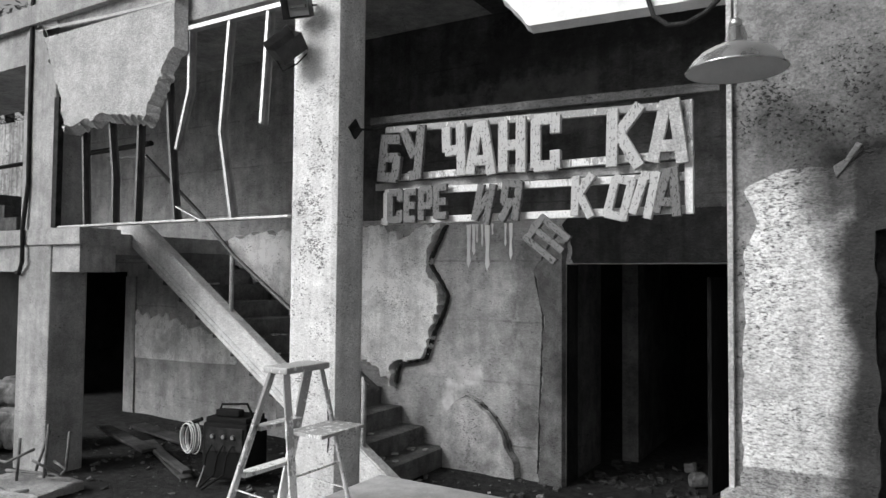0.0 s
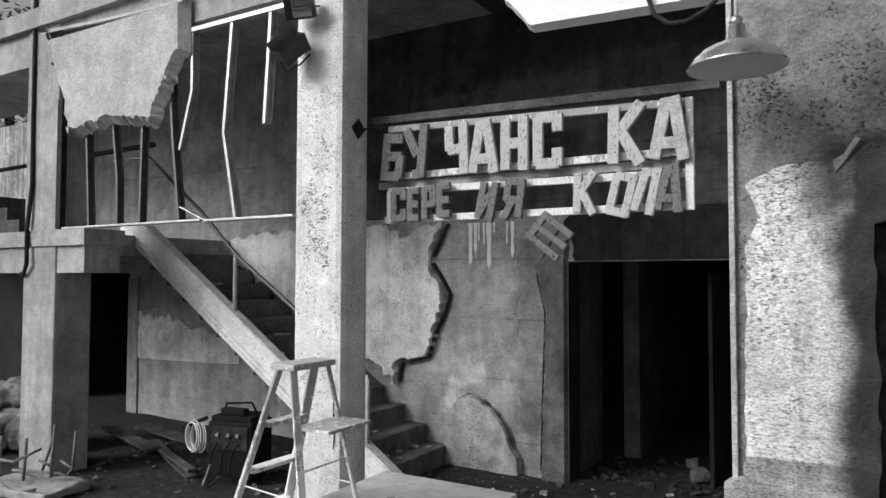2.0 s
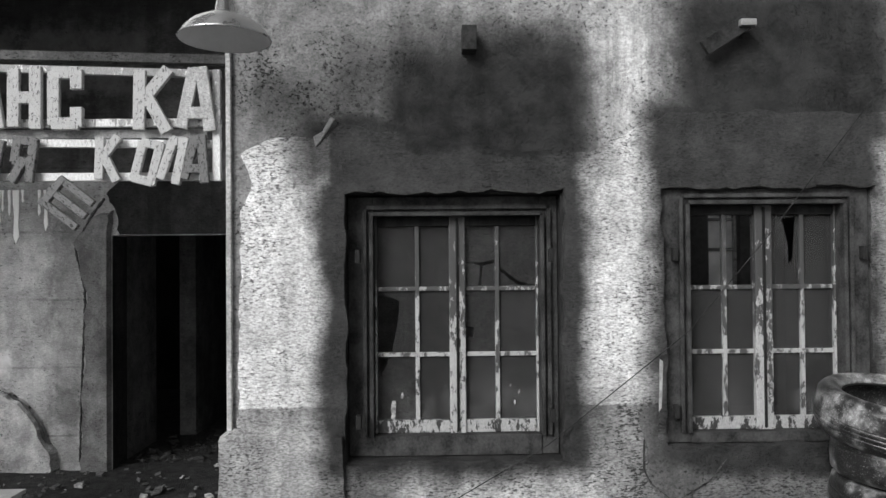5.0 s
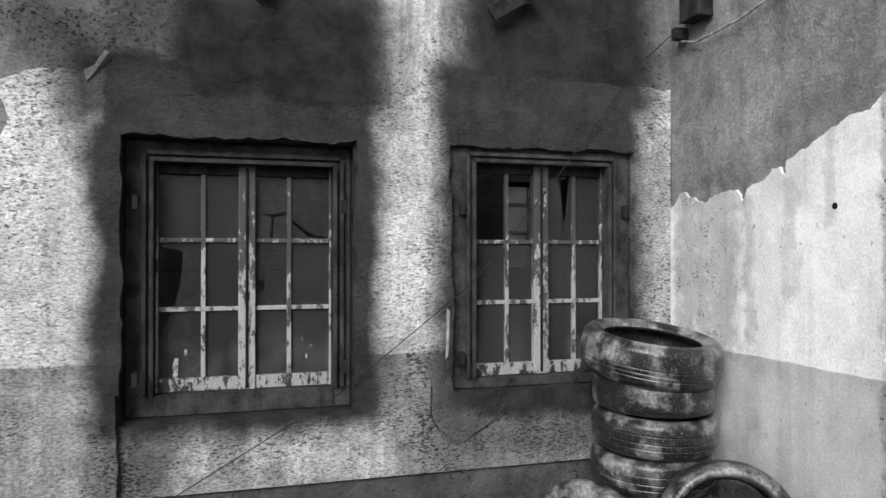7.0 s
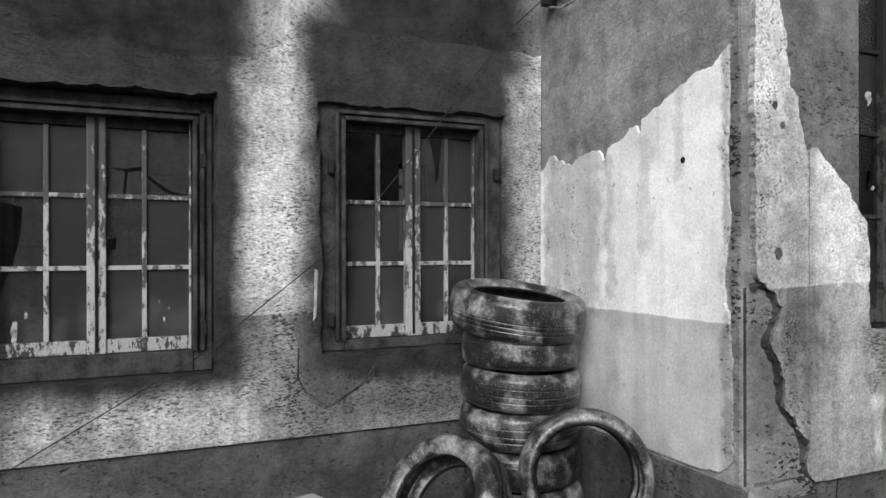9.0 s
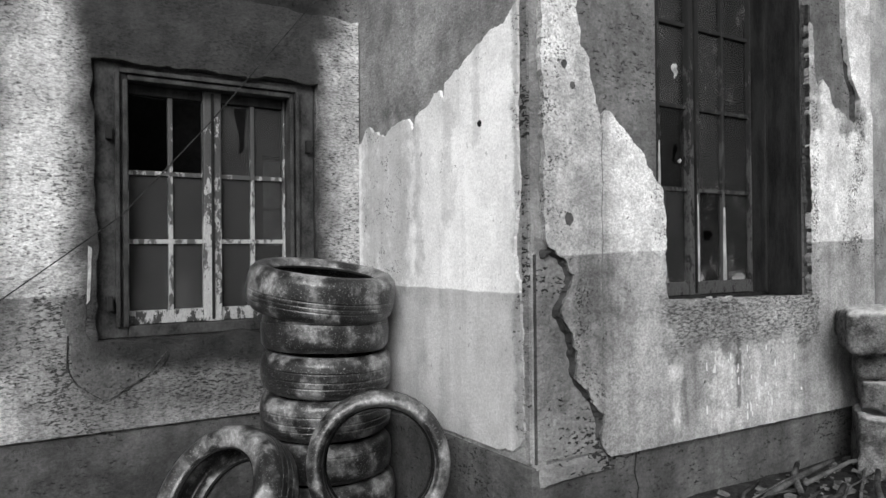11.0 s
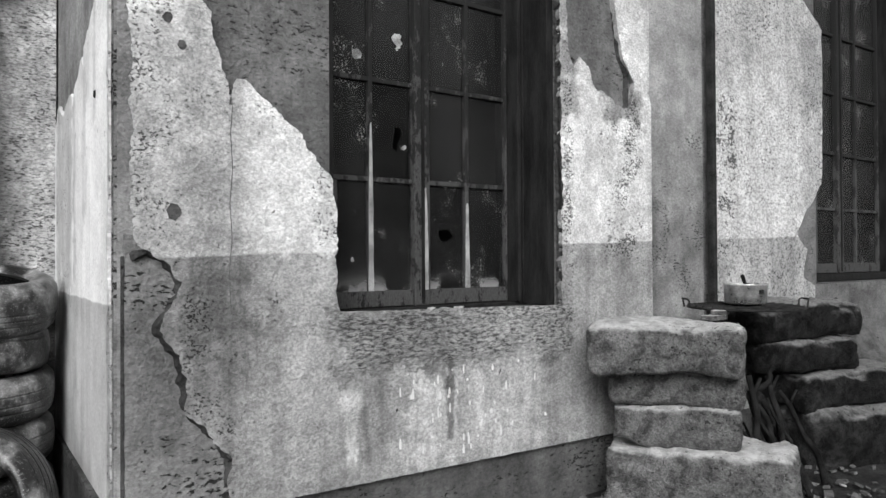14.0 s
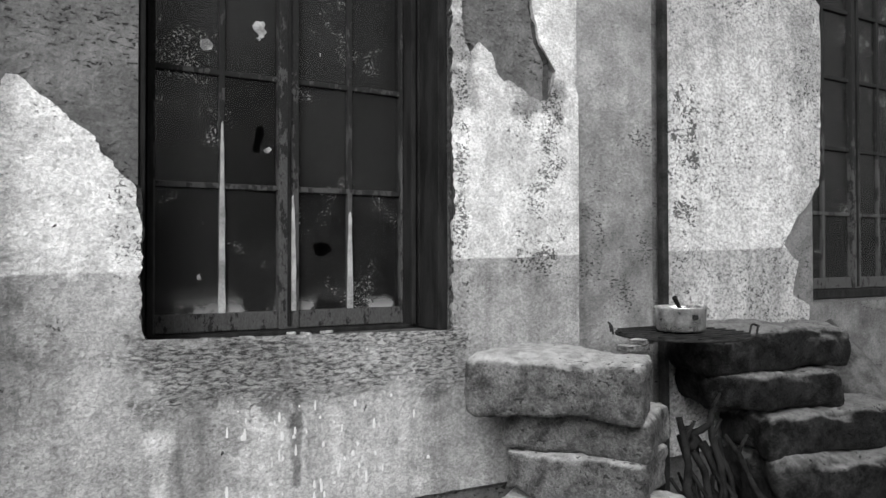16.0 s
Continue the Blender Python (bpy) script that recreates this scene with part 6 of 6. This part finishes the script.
for k, x in enumerate((-0.12, 0.0, 0.1)):
    part("knob", lathe([(0.0, 0.02), (0.018, 0.02), (0.02, 0.0), (0.0, 0.0)], 12), M_STEEL, panel).matrix_local = pose(x, -0.183, 0.46, 90, 0, 0)
    part("lead", tube([(x, -0.19, 0.38), (x - 0.02, -0.25, 0.3), (x - 0.06, -0.24, 0.12), (x - 0.10 - 0.04 * k, -0.3 - 0.05 * k, 0.02)], 0.009, sides=6), M_BLACK, gen)
part("clamp", tube([(-0.14, -0.27, 0.2), (-0.18, -0.28, 0.08), (-0.2, -0.3, 0.01)], 0.008, sides=6), M_STEEL, gen)
coil = thing("cable_coil", "coil of pale cable hung on the welding set", "cable")
for k in range(6):
    r, ph = 0.115 + 0.008 * (k % 3), 0.4 * k
    pts = [(-5.50 + 0.012 * k + 0.7 * r * math.cos(t), 4.60 + 0.01 * k, 0.42 + 1.15 * r * math.sin(t) - 0.01 * (k % 2)) for t in (2 * math.pi * j / 24 + ph for j in range(25))]
    part("turn", tube(pts, 0.007, sides=6, cap=False), M_CABLE, coil, smooth=True)
part("holder", tube([(-5.62, 4.60, 0.50), (-5.35, 4.66, 0.60)], 0.02, sides=8), M_BLACK, coil)

chair = thing("chair_frame", "overturned tubular steel chair frame without its seat", "chair", (-6.45, 3.66, 0.0))
for pts in ([(-0.42, 0.0, 0.12), (0.30, 0.1, 0.16), (0.38, 0.1, 0.22), (0.42, 0.1, 0.56)], [(-0.42, -0.2, 0.28), (0.0, -0.22, 0.30), (0.22, -0.1, 0.42)],
            [(-0.05, -0.1, 0.10), (-0.05, -0.08, 0.48)], [(0.12, 0.05, 0.12), (0.14, 0.07, 0.60)], [(-0.1, 0.1, 0.14), (0.04, 0.14, 0.52)], [(-0.45, -0.2, 0.10), (0.1, -0.25, 0.05), (0.32, -0.2, 0.10)],
            [(0.30, 0.1, 0.16), (0.12, -0.06, 0.30)], [(0.38, 0.1, 0.22), (0.16, 0.12, 0.26)], [(-0.3, -0.2, 0.03), (-0.24, -0.2, 0.5)]):
    part("tube", tube(pts, 0.013, sides=8), M_SACK, chair, smooth=True)
build_block("concrete_slab", "flat broken concrete slab on the ground", 0.85, 0.5, 0.09, 51, (-6.45, 3.62, 0.035), 12, M_COLUMN, "broken slabs")
for k, (x, y, zz, sx, sy, sz, turn) in enumerate(((-8.1, 4.6, 0.25, 0.9, 0.6, 0.5, 10), (-8.3, 4.55, 0.62, 0.8, 0.55, 0.3, 30), (-8.6, 4.3, 0.18, 0.8, 0.5, 0.4, -20))):
    ob = build_block("sack", "dusty lumpy filled sack in a heap", sx, sy, sz, 61 + k, (x, y, zz), turn, M_SACK, "heap of sacks", 4, 0.14)
    ob["category"] = "sack"
for k, (x, y, t, l, w) in enumerate(((-6.3, 5.0, 24, 1.6, 0.12), (-6.9, 5.6, 8, 1.8, 0.2), (-7.3, 5.2, 14, 1.4, 0.16), (-5.9, 4.75, 20, 0.9, 0.08))):
    tagged(part("loose_board", box(-l / 2, l / 2, -w / 2, w / 2, -0.015, 0.015, 0.004, m=pose(x, y, 0.02 + 0.03 * k, 1, 2, -t)), M_WOODGREY), "loose weathered board on the earth", "board", "boards under the landing")

# ---- recess: paint runs, doorway ----
for x, top, l, w in ((-3.46, 2.54, 0.46, 0.06), (-3.40, 2.54, 0.33, 0.05), (-3.36, 2.54, 0.20, 0.03), (-3.30, 2.54, 0.24, 0.03), (-3.24, 2.54, 0.50, 0.065), (-3.18, 2.54, 0.12, 0.03), (-3.03, 2.54, 0.24, 0.03), (-2.97, 2.54, 0.38, 0.045)):
    pts = [(x - w / 2, top), (x + w / 2, top), (x + w * 0.35, top - l * 0.6), (x + w * 0.5, top - l * 0.85), (x, top - l), (x - w * 0.4, top - l * 0.85), (x - w * 0.3, top - l * 0.5)]
    part("paint_run", plate([ragged(V(pts), 0.004, 0.04, x)], on_y(6.5), 0.006, chamfer=0.5), M_DRIP, wall_back, "run of white paint")
tagged(part("passage_wall", box(-2.52, -2.37, 6.8, 7.55, -0.1, 2.6, 0.01), M_CONC_D), "stained side wall inside the doorway", "wall", kind="structure")
tagged(part("passage_wall", box(-2.2, -2.02, 7.75, 10.4, -0.1, 2.6, 0.01), M_STAIR), "stained wall further inside the passage", "wall", kind="structure")
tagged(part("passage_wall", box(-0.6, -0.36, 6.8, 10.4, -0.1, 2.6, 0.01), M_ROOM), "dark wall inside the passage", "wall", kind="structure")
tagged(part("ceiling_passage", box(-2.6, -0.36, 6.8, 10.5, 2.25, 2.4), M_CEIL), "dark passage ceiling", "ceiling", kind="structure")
# thin near-black sheet on the left side of the doorway
part("reveal_dark", box(-2.37, -2.362, 6.503, 6.797, -0.05, 2.112, 0.002), M_DOORDARK, wall_back, "near-black side of the doorway")
jamb = thing("door_1", "dark wooden door standing open in the doorway", "door", kind="structure")
part("leaf", box(-0.02, 0.02, -0.38, 0.38, 0.02, 2.0, 0.004, m=pose(-1.02, 7.2, 0, 0, 0, -14)), M_WOOD, jamb, "dark open door leaf")
part("torn_cloth", tube([(-1.12, 7.15, 1.75), (-1.10, 7.12, 1.55), (-1.13, 7.12, 1.3), (-1.11, 7.13, 1.05)], [0.01, 0.03, 0.022, 0.006], sides=8), M_SACK, jamb, "hanging scrap of cloth", True)
for k, (x, y, s) in enumerate(((-1.45, 7.6, 0.16), (-1.28, 7.15, 0.18))):
    build_block("rubble_lump", "lump of rubble on the passage floor", s, s * 0.8, s * 0.8, 71 + k, (x, y, s * 0.3), 30 * k, M_STAIR, "rubble in the doorway", 6, s * 0.3)


# ---- terrace at the far left ----
steps = thing("terrace_steps", "dark steps on the upper terrace", "steps", kind="structure")
for k in range(4):
    part("step", box(-13.2, -10.2 - 0.34 * k, 5.6, 6.6, 2.43 + 0.19 * k, 2.62 + 0.19 * k, 0.01), M_STAIR, steps)
tagged(part("terrace_rail", tube([(-16, 7.0, 3.95), (-7.5, 5.6, 3.62)], 0.035, sides=8), M_DARKSTEEL), "dark iron rail across the terrace", "rail")
tagged(part("floor_terrace", box(-26, -8.6, 6.5, 9.0, 2.2, 2.425), M_COLUMN), "concrete terrace floor", "floor", kind="structure")


def build_tree(at, height, spread, seed):
    random.seed(seed)
    t = thing("tree", "leafy tree beyond the roof", "tree", at)
    bm = tube([(0, 0, 0), (0.1, 0.05, height * 0.3), (0.0, 0.1, height * 0.6), (0.1, 0, height * 0.85)], [0.25, 0.2, 0.13, 0.05])
    for k in range(7):
        a, z = k * 2.4, height * (0.4 + 0.06 * k)
        tube([(0, 0, z), (spread * 0.4 * math.cos(a), spread * 0.4 * math.sin(a), z + 0.6), (spread * 0.8 * math.cos(a), spread * 0.8 * math.sin(a), z + 1.2)], [0.09, 0.06, 0.02], bm, 6)
    part("trunk", bm, M_BARK, t, smooth=True)
    verts, faces = [], []
    for k in range(260):
        a, e, r = random.uniform(0, 6.283), random.uniform(-0.6, 1.0), random.uniform(0.45, 1.0)
        c = Vector((spread * r * math.cos(a) * math.cos(e), spread * r * math.sin(a) * math.cos(e), height * 0.75 + spread * 0.8 * r * math.sin(e)))
        for j in range(22):
            p = c + Vector((random.gauss(0, 0.28), random.gauss(0, 0.28), random.gauss(0, 0.22)))
            u, v = Vector((random.gauss(0, 1), random.gauss(0, 1), random.gauss(0, 0.5))).normalized() * 0.10, Vector((random.gauss(0, 1), random.gauss(0, 1), random.gauss(0, 1))).normalized() * 0.05
            i = len(verts)
            verts += [p - u, p + v, p + u, p - v]
            faces.append((i, i + 1, i + 2, i + 3))
    me = bpy.data.meshes.new("crown")
    me.from_pydata([tuple(v) for v in verts], [], faces)
    me.materials.append(M_LEAF)
    new("crown", me).parent = t
    return t


build_tree((-20.5, 10.5, 0), 9.0, 3.6, 5)
build_tree((-18.0, 13.5, 0), 10.5, 3.8, 6)


# ---- litter ----
def scatter(name, label, count, region, size, mat, seed, lift=0.0):
    random.seed(seed)
    verts, faces = [], []
    for _ in range(count):
        x, y = region(random.random(), random.random())
        s = size * random.uniform(0.35, 1.0) ** 2 + 0.004
        m = pose(x, y, ground_z(x, y) + s * 0.15 + lift - 0.01, random.uniform(-25, 25), random.uniform(-25, 25), random.uniform(0, 360))
        i = len(verts)
        for dx in (-1, 1):
            for dy in (-0.7, 0.7):
                for dz in (-0.35, 0.35):
                    verts.append(tuple(m @ Vector((dx * s * random.uniform(0.5, 1), dy * s * random.uniform(0.5, 1), dz * s * random.uniform(0.4, 1)))))
        faces += [tuple(i + k for k in f) for f in ((0, 1, 3, 2), (4, 6, 7, 5), (0, 4, 5, 1), (2, 3, 7, 6), (0, 2, 6, 4), (1, 5, 7, 3))]
    me = bpy.data.meshes.new(name)
    me.from_pydata(verts, [], faces)
    me.materials.append(mat)
    return tagged(new(name, me), label, "rubble", kind="stuff")


scatter("rubble", "scattered grey rubble and plaster crumbs on the earth", 700, lambda a, b: (-8 + 8 * a, 3.2 + 3.3 * b), 0.04, M_STAIR, 1)
scatter("plaster_crumbs", "pale scraps of plaster and paper on the floor", 60, lambda a, b: (-3.7 + 3.2 * a, 4.6 + 2.2 * b * b), 0.07, M_PAPER, 2)
scatter("rubble", "dark rubble on the passage floor", 110, lambda a, b: (-2.3 + 1.3 * a, 6.7 + 1.2 * b * b), 0.06, M_CORESHADE, 7)
scatter("dirt_clods", "dark clods and twig ends along the wall", 900, lambda a, b: (2.9 + 4.0 * a, 1.75 - 1.3 * b), 0.028, M_STAIR, 3)
scatter("plaster_crumbs", "plaster crumbs at the foot of the wall", 36, lambda a, b: (2.9 + 3.0 * a, 1.72 - 0.5 * b), 0.014, M_PAPER, 4)
random.seed(9)
for k in range(6):
    x = 3.45 + 0.9 * random.random()
    build_block("plaster_chip", "loose chip of plaster on the window sill", 0.035 * random.uniform(0.5, 1.4), random.uniform(0.012, 0.03), 0.010, 80 + k, (x, random.uniform(1.83, 1.96), 1.174), random.uniform(0, 180), M_PAPER, "chips on the sill")
for k in range(22):
    n = random.randrange(1, 12)
    x = -3.71 - 0.285 * n + random.uniform(0.02, 0.22)
    build_block("plaster_chip", "loose chip of plaster on a stair tread", 0.09 * random.uniform(0.4, 1.2), 0.05, 0.018, 100 + k, (x - 0.0, random.uniform(5.3, 6.3), 2.43 / 13 * (n if x > -3.71 - 0.285 * n + 0.0 else n + 1) + 0.012), random.uniform(0, 180), M_PAPER, "chips on the stairs")
pan = thing("tin_scoop", "pale sheet-metal scoop with a thin handle", "scoop", (1.48, 3.0, 0.34), 20)
bm = box(-0.11, 0.11, -0.10, 0.10, 0.0, 0.006)
box(-0.11, -0.104, -0.10, 0.10, 0.0, 0.06, bm=bm)
box(0.104, 0.11, -0.10, 0.10, 0.0, 0.06, bm=bm)
box(-0.11, 0.11, 0.094, 0.10, 0.0, 0.06, bm=bm)
part("tray", bm, M_STEEL, pan)
part("handle", tube([(-0.1, 0.05, 0.05), (-0.3, 0.08, 0.07)], 0.008, sides=8), M_STEEL, pan)
